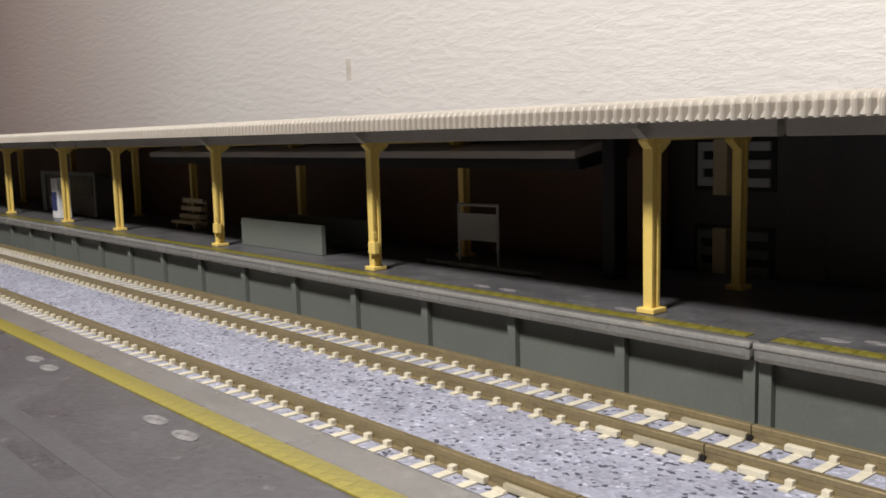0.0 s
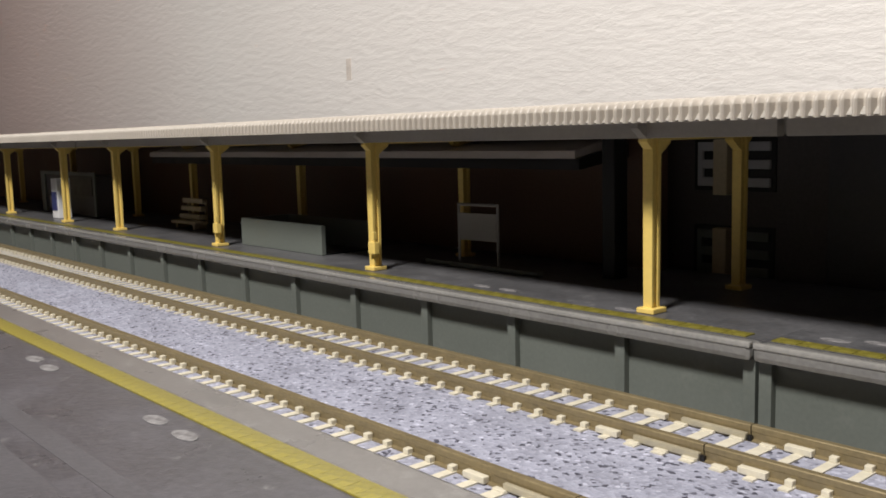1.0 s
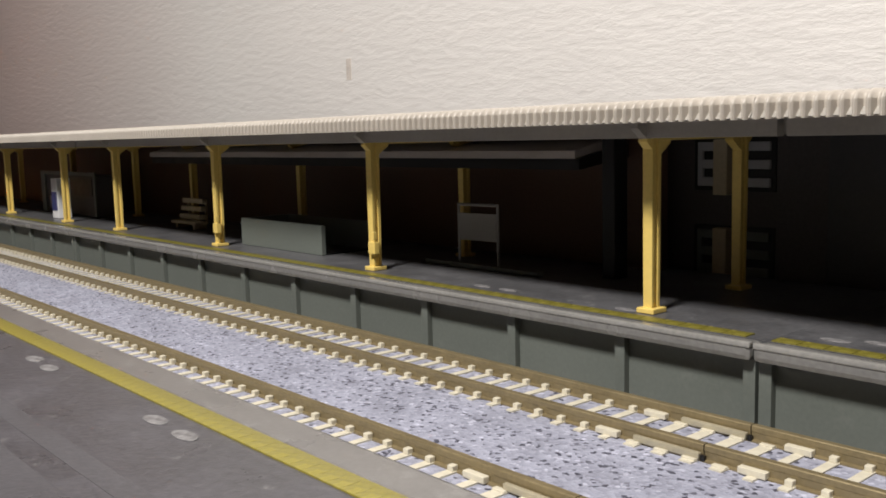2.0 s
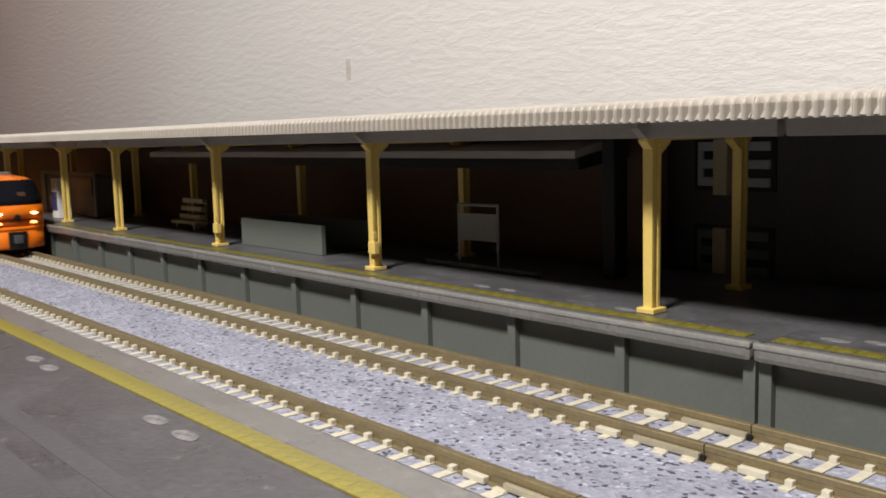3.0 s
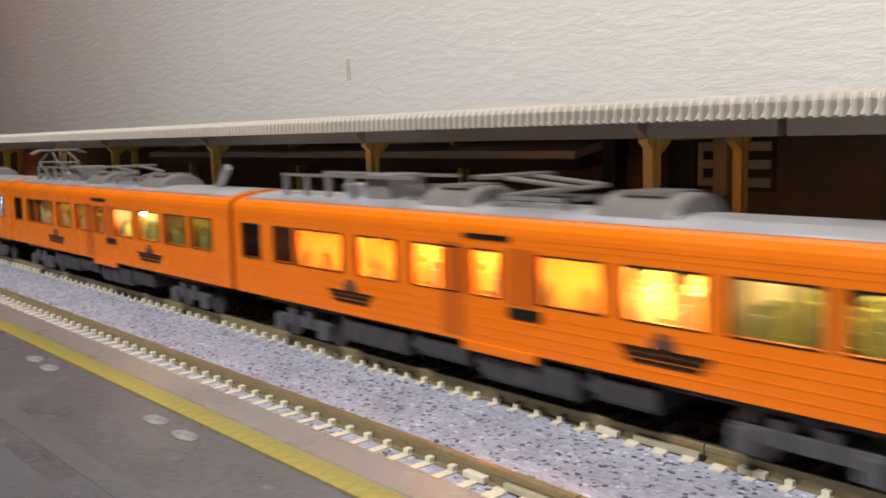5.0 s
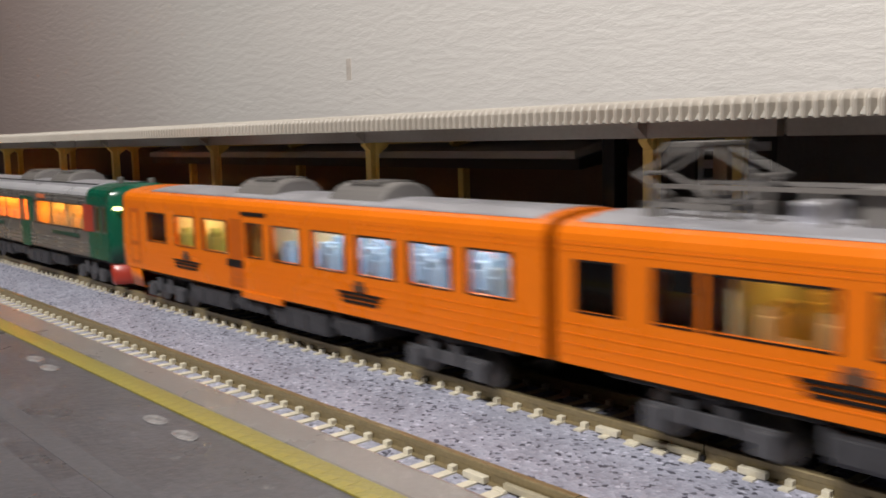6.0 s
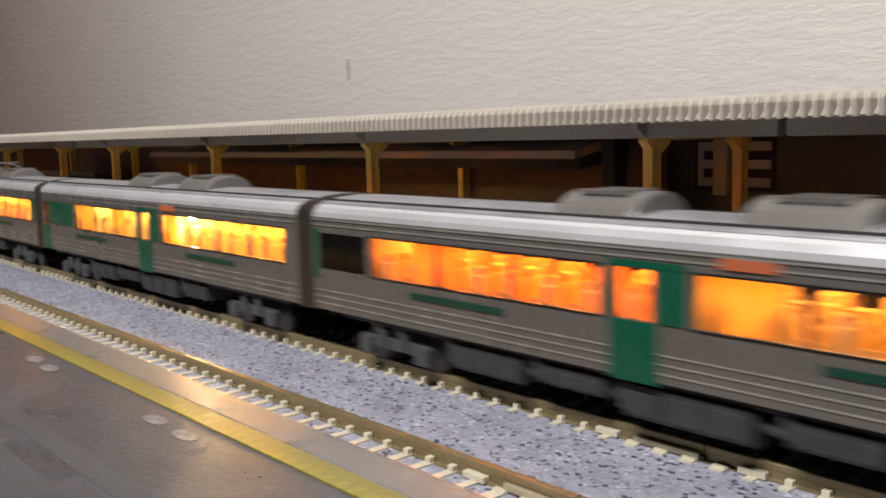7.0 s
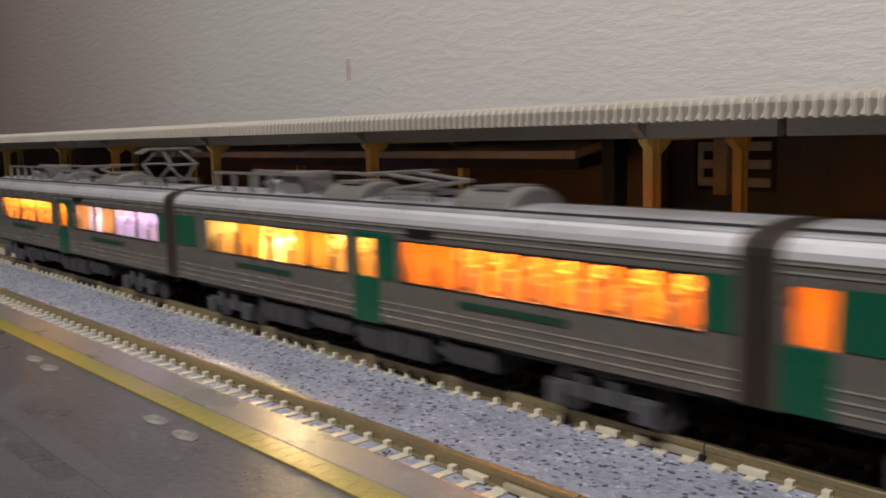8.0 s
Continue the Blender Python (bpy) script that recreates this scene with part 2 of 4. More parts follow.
def to_mesh(bm, name, material, smooth=False):
    me = bpy.data.meshes.new(name)
    bmesh.ops.scale(bm, vec=(MM, MM, MM), verts=bm.verts)
    bm.to_mesh(me)
    bm.free()
    me.materials.append(material)
    if smooth:
        me.shade_smooth()
    return me


def part(name, bm, material, parent, label="", at=None, smooth=False):
    me = bm if isinstance(bm, bpy.types.Mesh) else to_mesh(bm, name, material, smooth)
    ob = new(name, me)
    ob.parent = parent
    if at:
        ob.location = Vector(at) * MM
    return tagged(ob, label) if label else ob


def thing(name, x, y, z, label, category, group="", kind=""):
    ob = new(name)
    ob.empty_display_size = 0.005
    ob.location = Vector((x, y, z)) * MM
    return tagged(ob, label, category, group, kind)


def solid(name, bm, material, label, category, kind="", at=(0, 0, 0), smooth=False):
    ob = new(name, to_mesh(bm, name, material, smooth))
    ob.location = Vector(at) * MM
    return tagged(ob, label, category, "", kind)


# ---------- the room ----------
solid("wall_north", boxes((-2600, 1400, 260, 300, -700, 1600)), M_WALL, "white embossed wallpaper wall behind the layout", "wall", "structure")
solid("wall_south", boxes((-2600, 1400, -1640, -1600, -700, 1600)), M_ROOM, "plain dim room wall", "wall", "structure")
solid("wall_west", boxes((-2640, -2600, -1640, 300, -700, 1600)), M_ROOM, "plain dim room wall", "wall", "structure")
solid("wall_east", boxes((1400, 1440, -1640, 300, -700, 1600)), M_ROOM, "plain dim room wall", "wall", "structure")
solid("ceiling", boxes((-2640, 1440, -1640, 300, 1600, 1640)), M_ROOM, "plain dim ceiling", "ceiling", "structure")
solid("floor", boxes((-2640, 1440, -1640, 300, -740, -700)), M_TABLE, "dark wooden room floor", "floor", "structure")
solid("wall_stain", boxes((-366, -362, 259.85, 260.2, 63, 73), bevel=0.1), mat("stain", (0.66, 0.60, 0.55), 0.6, vary=0.2, scale=150),
      "small brown scuff mark on the wallpaper", "stain", "structure")
board = thing("layout_table", -600, 0, -700, "brown wooden table carrying the model railway", "table")
part("tabletop", boxes((-1990, 1990, -120, 256, 680, 694), bevel=1.0), M_TABLE, board)
for lx in (-1900, 1900):
    for ly in (-90, 230):
        part("leg", boxes((lx - 20, lx + 20, ly - 20, ly + 20, 0, 680), bevel=2.0), M_TABLE, board)

# ---------- track bed and tracks ----------
BED_Z = -2.0
solid("ground", extrude_x([(44, -6), (44, -2.5), (50, BED_Z), (102.4, BED_Z), (105.0, -5.4), (105.0, -6)], -2560, 1360), M_BALLAST,
      "pale blue-grey stone ballast bed between the platforms", "ballast", "structure")


def rail_mesh(x0, x1):
    half = [(0.92, -2.0), (0.92, -1.82), (0.47, -1.68), (0.47, -0.85), (0.52, -0.75), (0.52, -0.12), (0.4, 0)]
    prof = half + [(-y, z) for y, z in half[::-1]]
    return extrude_x(prof, x0, x1)


def tie_bm(bm, x, bevel=0.0):
    box(bm, x - 0.62, x + 0.62, -7.6, 7.6, -2.4, -1.78, bevel=0.0)
    for r in (-5.05, 5.05):
        for sgn in (-1, 1):
            c = r + sgn * 0.98
            box(bm, x - 0.46, x + 0.46, c - 0.45, c + 0.45, -1.8, -1.12, bevel=bevel)
    return bm


TIE_MESH = to_mesh(tie_bm(bmesh.new(), 0, 0.1), "tie", M_TIE)


def joint_tie(bm):
    """A tie under the rail joiner: broad, with low pads and no chairs."""
    box(bm, -0.85, 0.85, -7.5, 7.5, -2.4, -1.8)
    for r in (-5.05, 5.05):
        box(bm, -1.0, 0.8, r - 1.75, r - 0.95, -1.9, -1.6, bevel=0.1)
        box(bm, -0.8, 1.0, r + 0.95, r + 1.6, -1.9, -1.65, bevel=0.1)
    return bm


def long_chair_tie(bm):
    """A tie next to the joint, with long bridging chairs on both rails."""
    box(bm, -0.62, 0.62, -7.6, 7.6, -2.4, -1.78)
    for r in (-5.05, 5.05):
        for sgn in (-1, 1):
            c = r + sgn * 1.0
            box(bm, -1.9, 1.5, c - 0.5, c + 0.5, -1.85, -1.05, bevel=0.12)
    return bm


JOINT_TIE = to_mesh(joint_tie(bmesh.new()), "tie", M_TIE)
LONG_TIE = to_mesh(long_chair_tie(bmesh.new()), "tie", M_TIE)


def track(yc, label, shift, joint):
    t = thing("railway_track", 0, yc, 0, label, "track", "tracks between the platforms")
    for r in (-5.05, 5.05):
        part("rail", rail_mesh(-2550, joint - 0.08), M_RAIL, t, at=(0, r, 0))
        part("rail", rail_mesh(joint + 0.08, 1350), M_RAIL, t, at=(0, r, 0))
        part("rail_joiner", boxes((joint - 9.6, joint - 0.3, r - 1.25, r - 0.5, -1.75, -0.95), bevel=0.18), M_JOIN, t, "pale metal rail joiner")
        part("joint_gap_block", boxes((joint - 0.25, joint + 0.35, r - 1.0, r - 0.5, -1.9, -1.2), bevel=0.1), M_BLACK, t, "black insulating lug")
    xs = [shift + 4.03 * i for i in range(-120, 30)]
    for x in xs:
        if -440 < x < 60:
            ob = part("tie", JOINT_TIE if joint - 11 < x < joint + 3 else LONG_TIE if joint - 15.5 < x < joint + 7.5 else TIE_MESH, M_TIE, t, at=(x, 0, 0))
            ob.rotation_euler = (0, 0, radians(random.uniform(-1.2, 1.2)))
    bm = bmesh.new()
    for i in range(-620, 330):
        x = shift + 4.03 * i
        if not -440 < x < 60:
            tie_bm(bm, x)
    tagged(part("far_ties", bm, M_TIE, t, "rest of the cream ties"), kind="stuff")
    return t


track(62.95, "brass rails on cream ties beside the near platform", -100.5, -58.5)
track(95.5, "brass rails on cream ties, carrying the train", -100.1, -58.5)

# ---------- platforms ----------
DECK_Z = 8.3
PANEL = 22.6
SECTION = 11 * PANEL


def tile_mesh(w, d, m):
    return to_mesh(boxes((-w / 2, w / 2, -d / 2, d / 2, -0.15, 0.1)), "tactile_tile", m)


def mark_bm(rx, ry):
    bm = bmesh.new()
    bmesh.ops.create_circle(bm, cap_ends=True, segments=24, radius=1)
    bmesh.ops.scale(bm, vec=(rx, ry, 1), verts=bm.verts)
    r = bmesh.ops.extrude_face_region(bm, geom=list(bm.faces))
    bmesh.ops.translate(bm, vec=(0, 0, 0.06), verts=[v for v in r["geom"] if isinstance(v, bmesh.types.BMVert)])
    bmesh.ops.recalc_face_normals(bm, faces=bm.faces)
    return bm


MARK = to_mesh(mark_bm(2.1, 0.95), "drain_mark", M_MARK)
TILE_FAR = tile_mesh(3.5, 2.4, M_YEL_WORN)
TILE_NEAR = tile_mesh(1.87, 2.7, M_YEL)


def platform(x0, y_front, y_back, sgn, label, tiles, tile_w, tile_y, lo, hi, marks):
    """One section; sgn +1: the deck lies beyond its front edge, -1: on the camera's side of it."""
    p = thing("station_platform", x0, y_front, -4, label, "platform", "platform sections")
    L = SECTION - 0.3
    z1 = DECK_Z + 4
    depth = abs(y_back - y_front)
    s = sgn

    def yy(a, b):
        return (min(s * a, s * b), max(s * a, s * b))
    strip = abs(tile_y - y_front) - 1.4
    part("deck", boxes((0, SECTION - 0.04, *yy(strip, depth), z1 - 2.0, z1 - 0.05)), M_DECK_FAR if sgn > 0 else M_DECK, p, "dark grey platform deck")
    part("edge_strip", boxes((0, L, *yy(0, strip), z1 - 2.3, z1), bevel=0.75 if sgn > 0 else 0.4), M_EDGE_FAR if sgn > 0 else M_EDGE, p, "lighter grey platform edge with a raised lip")
    if sgn > 0:
        part("lip", boxes((0.05, L - 0.05, -0.12, 0.95, z1 - 0.55, z1 + 0.28), bevel=0.26), M_LIP, p, "pale rounded rim along the edge")
    part("side_wall", boxes((0, L, *yy(2.7, 4.0), 0, z1 - 2.3)), M_PWALL, p, "grey-green panelled platform wall")
    part("back_wall", boxes((0, L, *yy(depth - 2, depth - 0.5), 0, z1 - 2.0)), M_PWALL, p)
    rib = to_mesh(boxes((-0.9, 0.9, *yy(1.5, 2.7), 0, z1 - 2.3), bevel=0.1), "pilaster", M_PWALL)
    for i in range(12):
        part("pilaster", rib, M_PWALL, p, at=(min(max(i * PANEL, 1.0), L - 1.0), 0, 0))
    i = 0
    x = lo
    while x < hi:
        if x0 + tile_w / 2 < x < x0 + L - tile_w / 2:
            part("tactile_tile", tiles, M_YEL, p, at=(x - x0, tile_y - y_front, z1))
        x += tile_w
    for mx, my in marks:
        if x0 < mx < x0 + L:
            part("drain_mark", MARK, M_MARK, p, at=(mx - x0, my - y_front, z1 - 0.03))
    return p


far_marks = [(-89.3, 115.2), (-116.1, 116.0), (-122.8, 116.0), (-56, 116), (-160, 118.4), (-51, 118.0)]
near_marks = [(-87.8, 37.3), (-81.0, 37.2), (-124.9, 37.3), (-118.4, 37.0)]
for k in range(-4, 2):
    jx = -62.3 + k * SECTION
    platform(jx, 106.5, 156.5, 1, "grey model island platform with a yellow tactile line", TILE_FAR, 3.6, 111.4, -420, 20, far_marks)
    platform(jx + 27.0, 47.4, -24.0, -1, "dark grey model platform under the camera with a yellow tactile line", TILE_NEAR, 1.9, 41.3, -330, 0, near_marks)
# faint paler bands on the near deck
for by0, by1 in ((26.2, 28.6), (18.0, 23.6)):
    solid("deck_band", boxes((-283.5, -36.0, by0, by1, DECK_Z - 0.07, DECK_Z - 0.02)), mat("deck_band", (0.088, 0.086, 0.095), 0.33, vary=0.2, scale=80, bump=0.25, fine=1200),
          "slightly paler paving band on the dark deck", "paving band", "structure")
solid("deck_slot", boxes((-156, -122, 130.2, 131.6, DECK_Z - 0.05, DECK_Z + 0.9), bevel=0.1), M_GREY, "low grey kerb strip on the platform", "kerb")

# ---------- canopy ----------
CAN_Y0, CAN_Y1 = 104.9, 156.0


def canopy(x0, length, xs_posts):
    c = thing("platform_canopy", x0, 0, DECK_Z, "cream corrugated platform canopy on pale yellow posts", "canopy", "canopy sections")
    zb, zt = 37.2 - DECK_Z, 40.0 - DECK_Z
    # fluted front roll: half-round flutes side by side
    pitch = 1.541
    n = round(length / pitch)
    for y_edge, out, nm in ((CAN_Y0, 1, "fascia"), (CAN_Y1, -1, "rear_fascia")):
        bm = bmesh.new()
        prof = [(0.0, zb if out > 0 else zb + 0.8), (0.0, zt - 1.05), (0.03, zt - 0.8), (0.28, zt - 0.32), (0.8, zt - 0.03), (3.2, zt + 0.35)]
        steps = 8
        wave = [0.0, 0.0, 0.0, 0.8, 1.0, 1.0, 0.8, 0.0]
        rows = []
        for i in range(n * steps + 1):
            x = i * length / (n * steps)
            w = wave[i % steps]
            row = []
            for q, (dy, z) in enumerate(prof):
                bulge = 0.95 * (1.5 * w - 0.5, 1.5 * w - 0.5, 1.5 * w - 0.5, 1.4 * w - 0.4, w, 0.0)[q]
                ny, nz = (1.0, 0.0) if q < 3 else ((0.8, 0.6) if q == 3 else (0.2, 0.98))
                row.append(bm.verts.new((x, y_edge + out * (dy - bulge * ny + 0.75), z + 0.4 * bulge * nz - 0.1)))
            rows.append(row)
        for a, b in zip(rows, rows[1:]):
            for q in range(5):
                bm.faces.new((a[q], b[q], b[q + 1], a[q + 1])).smooth = q > 1
        bmesh.ops.recalc_face_normals(bm, faces=bm.faces)
        part(nm, bm, M_CANOPY, c, "cream fluted canopy edge")
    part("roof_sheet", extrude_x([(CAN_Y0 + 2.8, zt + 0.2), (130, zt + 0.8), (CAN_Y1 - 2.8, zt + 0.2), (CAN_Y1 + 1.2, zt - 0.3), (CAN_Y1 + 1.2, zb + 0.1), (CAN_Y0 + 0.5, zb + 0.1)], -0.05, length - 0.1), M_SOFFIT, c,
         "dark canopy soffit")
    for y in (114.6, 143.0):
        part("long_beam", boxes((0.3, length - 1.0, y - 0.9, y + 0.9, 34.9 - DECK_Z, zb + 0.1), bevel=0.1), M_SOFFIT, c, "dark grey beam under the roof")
    for px in xs_posts:
        for y in (116.0, 143.0):
            q = part("post", extrude_z(H_BEAM, 0.8, 27, 1.12), M_POST, c,
                     "pale yellow post", at=(px - x0 - (1.5 if y > 130 else 0), y, 0))
            part("base_plate", boxes((-1.6, 1.6, -1.7, 1.7, 0, 0.8), bevel=0.15), M_POST, q)
            bm = bmesh.new()
            out = -1 if y < 130 else 1
            for pts in ([(out * 0.8, 24.7), (out * 0.8, 26.5), (out * 2.3, 26.5), (out * 2.3, 26.1)], [(-out * 0.8, 23.9), (-out * 0.8, 26.3), (-out * 3.6, 26.3), (-out * 3.6, 25.8)]):
                a = [bm.verts.new((-0.8, v, z)) for v, z in pts]
                b = [bm.verts.new((0.8, v, z)) for v, z in pts]
                bm.faces.new(a)
                bm.faces.new(b[::-1])
                for i in range(4):
                    bm.faces.new((a[i], a[(i + 1) % 4], b[(i + 1) % 4], b[i]))
            bmesh.ops.recalc_face_normals(bm, faces=bm.faces)
            part("bracket", bm, M_POST, q)
            # upper part of the yellow bracket, given soffit grey for the roof's shade
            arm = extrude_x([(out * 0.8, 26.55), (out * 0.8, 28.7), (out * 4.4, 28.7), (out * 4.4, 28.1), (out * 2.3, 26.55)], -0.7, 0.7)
            part("bracket_arm", arm, M_SOFFIT, q, "arm darkened for the shade under the roof edge")
        part("cross_beam", boxes((px - x0 - 0.9, px - x0 + 0.9, 117.0, 142.0, 26.2, zb + 0.05), bevel=0.1), M_POST, c, "pale yellow cross beam")
    return c


canopy(-62.4, 256.0, [-14.6, 56.0, 126.0])
canopy(-318.5, 256.0, [-85.0, -155.2, -223.8, -291.0])
canopy(-574.6, 256.0, [-338.5, -404.0, -475.0, -540.0])


# ---------- things on the far platform ----------
def parapet():
    p = thing("stair_parapet", -203, 121.6, DECK_Z, "low grey parapet round the platform stairs", "parapet")
    part("front_panel", boxes((-19.2, 19.2, 0, 1.2, 0, 7.1), bevel=0.12), M_GREY, p)
    part("back_panel", boxes((-19.2, 19.2, 14, 15.2, 0, 7.1), bevel=0.12), M_GREY, p)
    part("end_panel", boxes((-19.2, -18.0, 1.2, 14, 0, 7.1), bevel=0.12), M_GREY, p)
    # no hole is cut: a black sheet stands for the dark down the stairs
    part("stairwell_dark", boxes((-18, 19, 1.3, 13.9, 0, 0.3)), M_BLACK, p, "black sheet for the dark of the stair opening")


def name_board():
    s = thing("station_sign", -142.3, 133.6, DECK_Z, "blank grey-white station sign on two thin legs", "sign")
    s.rotation_euler = (0, 0, radians(6))
    for sx in (-5.4, 5.4):
        part("leg", cyl(bmesh.new(), sx, 0, 6.6, 0.32, 13.2, "z", 10), M_SIGN, s)
    part("panel", boxes((-5.1, 5.1, -0.25, 0.25, 5.4, 11.2), bevel=0.06), M_SIGN, s, "blank pale panel")
    part("top_bar", cyl(bmesh.new(), 0, 0, 13.0, 0.32, 11.2, "x", 10), M_SIGN, s)


def bench(x, y):
    b = thing("platform_bench", x, y, DECK_Z, "cream slatted bench standing on the platform", "bench", "platform benches")
    for z in (3.0, 5.6, 8.0):
        part("slat", boxes((-7, 7, -0.5 + (8 - z) * -0.25, 0.9, z, z + 1.5), bevel=0.2), M_BENCH, b)
    part("seat", boxes((-8.5, 8.5, -4.2, 0.5, 1.6, 2.6), bevel=0.25), M_BENCH, b)
    for sx in (-6, 6):
        part("leg", boxes((sx - 0.6, sx + 0.6, -3.4, 0.8, 0, 1.7)), M_BENCH, b)
        part("upright", boxes((sx - 0.4, sx + 0.4, 0.9, 1.5, 1.6, 9.4)), M_BENCH, b)


def junction_box(x):
    j = thing("junction_box", x, 113.9, DECK_Z + 3.6, "small pale yellow cable box on the post", "cable box")
    part("case", boxes((-0.35, 1.9, 0.2, 1.5, 0, 2.5), bevel=0.15), M_POST, j)
    part("conduit", boxes((1.1, 1.9, 0.0, 0.9, 3.0, 4.6), bevel=0.1), M_POST, j)


def kiosk():
    v = thing("vending_machine", -361, 122, DECK_Z, "white and blue vending machine on the platform", "vending machine")
    part("case", boxes((-3.2, 3.2, -2.5, 2.5, 0, 15), bevel=0.25), M_WHITE, v)
    part("front", boxes((-2.6, 2.6, -2.75, -2.45, 3, 10), bevel=0.1), M_BLUE, v, "blue front panel")
    k = thing("kiosk_shelter", -376, 134, DECK_Z, "dark shelter with a pale frame on the platform", "shelter")
    part("body", boxes((-29, 29, -4, 6, 0, 15.6), bevel=0.4), M_DARK, k)
    part("frame", boxes((-30, 30, -4.6, -4.0, 15.6, 17), (-30, -25, -4.6, -4.0, 0, 15.6), (28.4, 30, -4.6, -4.0, 0, 15.6), bevel=0.1), M_GREY, k)
    part("window", boxes((-12, 26, -4.3, -3.9, 8, 14.6)), M_BLACK, k, "dark window")
    part("counter", boxes((-19, -2, -5.2, -4.6, 2, 7), bevel=0.4), M_SIGN, k, "pale rounded counter")


parapet()
name_board()
bench(-277, 135)
junction_box(-154.8)
junction_box(-223.4)
kiosk()


# ---------- behind the platform ----------
def stair_shelter():
    b = thing("stair_shelter", -215, 150, DECK_Z, "dark brown stair shelter with a pale-edged flat roof", "shelter")
    part("back_wall", boxes((-700, 106, 2, 4, 0, 30), bevel=0.2), M_BROWN, b, "brown back wall")
    part("roof", extrude_x([(-14, 22.7), (-14, 24.2), (-4, 26.3), (2, 27.0), (2, 25.6)], -95.5, 97.5), M_ROOF, b, "pale grey sloping roof")
    part("lower_eave", extrude_x([(-13.4, 20.5), (-13.4, 22.6), (1.9, 25.5), (1.9, 22.6)], -95, 98.0), M_BLACK, b, "dark lower eave")
    part("corner_post", boxes((103.2, 106.2, -13, -9, 0, 28), bevel=0.3), M_BLACK, b, "black corner post")


def dark_block():
    b = thing("dark_building", 0, 159, -6, "black-brown model building with pale louvred plates", "building")
    part("wall", boxes((-1100, 240, 0, 60, 0, 46.0), bevel=0.3), M_DARK, b)
    part("annex", boxes((-78, 200, -1.6, -0.1, 0, 45.5), bevel=0.3), mat("slate_panel", (0.06, 0.06, 0.065), 0.4, vary=0.15, scale=60), b, "dark slate facing panel")
    for z in (31.0, 14.0):
        slats = [(xa, xb, -1.0, -0.3, z + dz, z + dz + 1.7) for xa, xb in ((-104.6, -100.7), (-94.4, -89.5)) for dz in (0, 3.4, 6.8)]
        plate = part("louvre_plate", boxes(*slats, (-104.9, -103.8, -1.05, -0.3, z, z + 8.5), bevel=0.15), M_LOUVRE if z > 20 else M_GREY, b, "pale plate with dark slots")
        part("louvre_frame", boxes((-106.0, -88.6, -0.35, -0.05, z - 0.9, z + 9.4), bevel=0.1), M_BLACK, plate, "black recessed frame")
        part("louvre_core", boxes((-100.6, -97.6, -2.4, -0.1, z - 1.6, z + 9), bevel=0.2), M_BENCH, plate, "beige centre block")


stair_shelter()
dark_block()


# ---------- the train ----------
PITCH_CAR = 138.0
TRACK_Y = 95.5
HALF = 9.7
ZB, ZW0, ZW1, ZT = 7.4, 14.3, 20.4, 23.0


def glow(name, color, strength):
    return mat(name, (0.9, 0.8, 0.6), 0.5, emit=(color, strength), bump=0)


GLOW = {
    "pink": glow("glow_pink", (1.0, 0.44, 0.25), 13.0), "olive": glow("glow_olive", (0.9, 0.62, 0.10), 5.4),
    "amber": glow("glow_amber", (1.0, 0.43, 0.07), 85.1), "yellow": glow("glow_yellow", (1.0, 0.64, 0.18), 57.0),
    "lemon": glow("glow_lemon", (0.95, 0.73, 0.32), 19.2), "pale": glow("glow_pale", (0.86, 0.82, 0.74), 24.0),
    "orange": glow("glow_orange", (1.0, 0.33, 0.06), 82.1), "violet": glow("glow_violet", (0.8, 0.58, 1.0), 36.0), "ember": glow("glow_ember", (1.0, 0.25, 0.03), 60.0), "honey": glow("glow_honey", (1.0, 0.48, 0.1), 37.6), "dim": glow("glow_dim", (0.9, 0.7, 0.2), 2.1),
}
SEAT = {"red": mat("seat_red", (0.66, 0.33, 0.24), 0.6), "tan": mat("seat_tan", (0.52, 0.33, 0.15), 0.6),
        "green": mat("seat_green", (0.22, 0.23, 0.07), 0.6), "white": mat("seat_white", (0.6, 0.55, 0.6), 0.6), "blue": mat("seat_blue", (0.20, 0.31, 0.48), 0.6)}

ROOF_PROF = [(-HALF, ZT), (-9.55, 23.8), (-8.9, 24.6), (-7.6, 25.2), (-4, 25.8), (0, 26.0), (4, 25.8), (7.6, 25.2), (8.9, 24.6), (9.55, 23.8), (HALF, ZT)]


def side_wall(wins, u0, u1, side):
    """Side wall of 0.7 mm with the window openings cut through; wins: (u0, u1, z0, z1)."""
    y = (-HALF, -HALF + 0.7) if side < 0 else (HALF - 0.7, HALF)
    bm = bmesh.new()
    box(bm, u0, u1, *y, ZB, ZW0)
    box(bm, u0, u1, *y, ZW1, ZT)
    u = u0
    for a, b in wins:
        if a > u:
            box(bm, u, a, *y, ZW0, ZW1)
        u = b
    box(bm, u, u1, *y, ZW0, ZW1)
    return bm


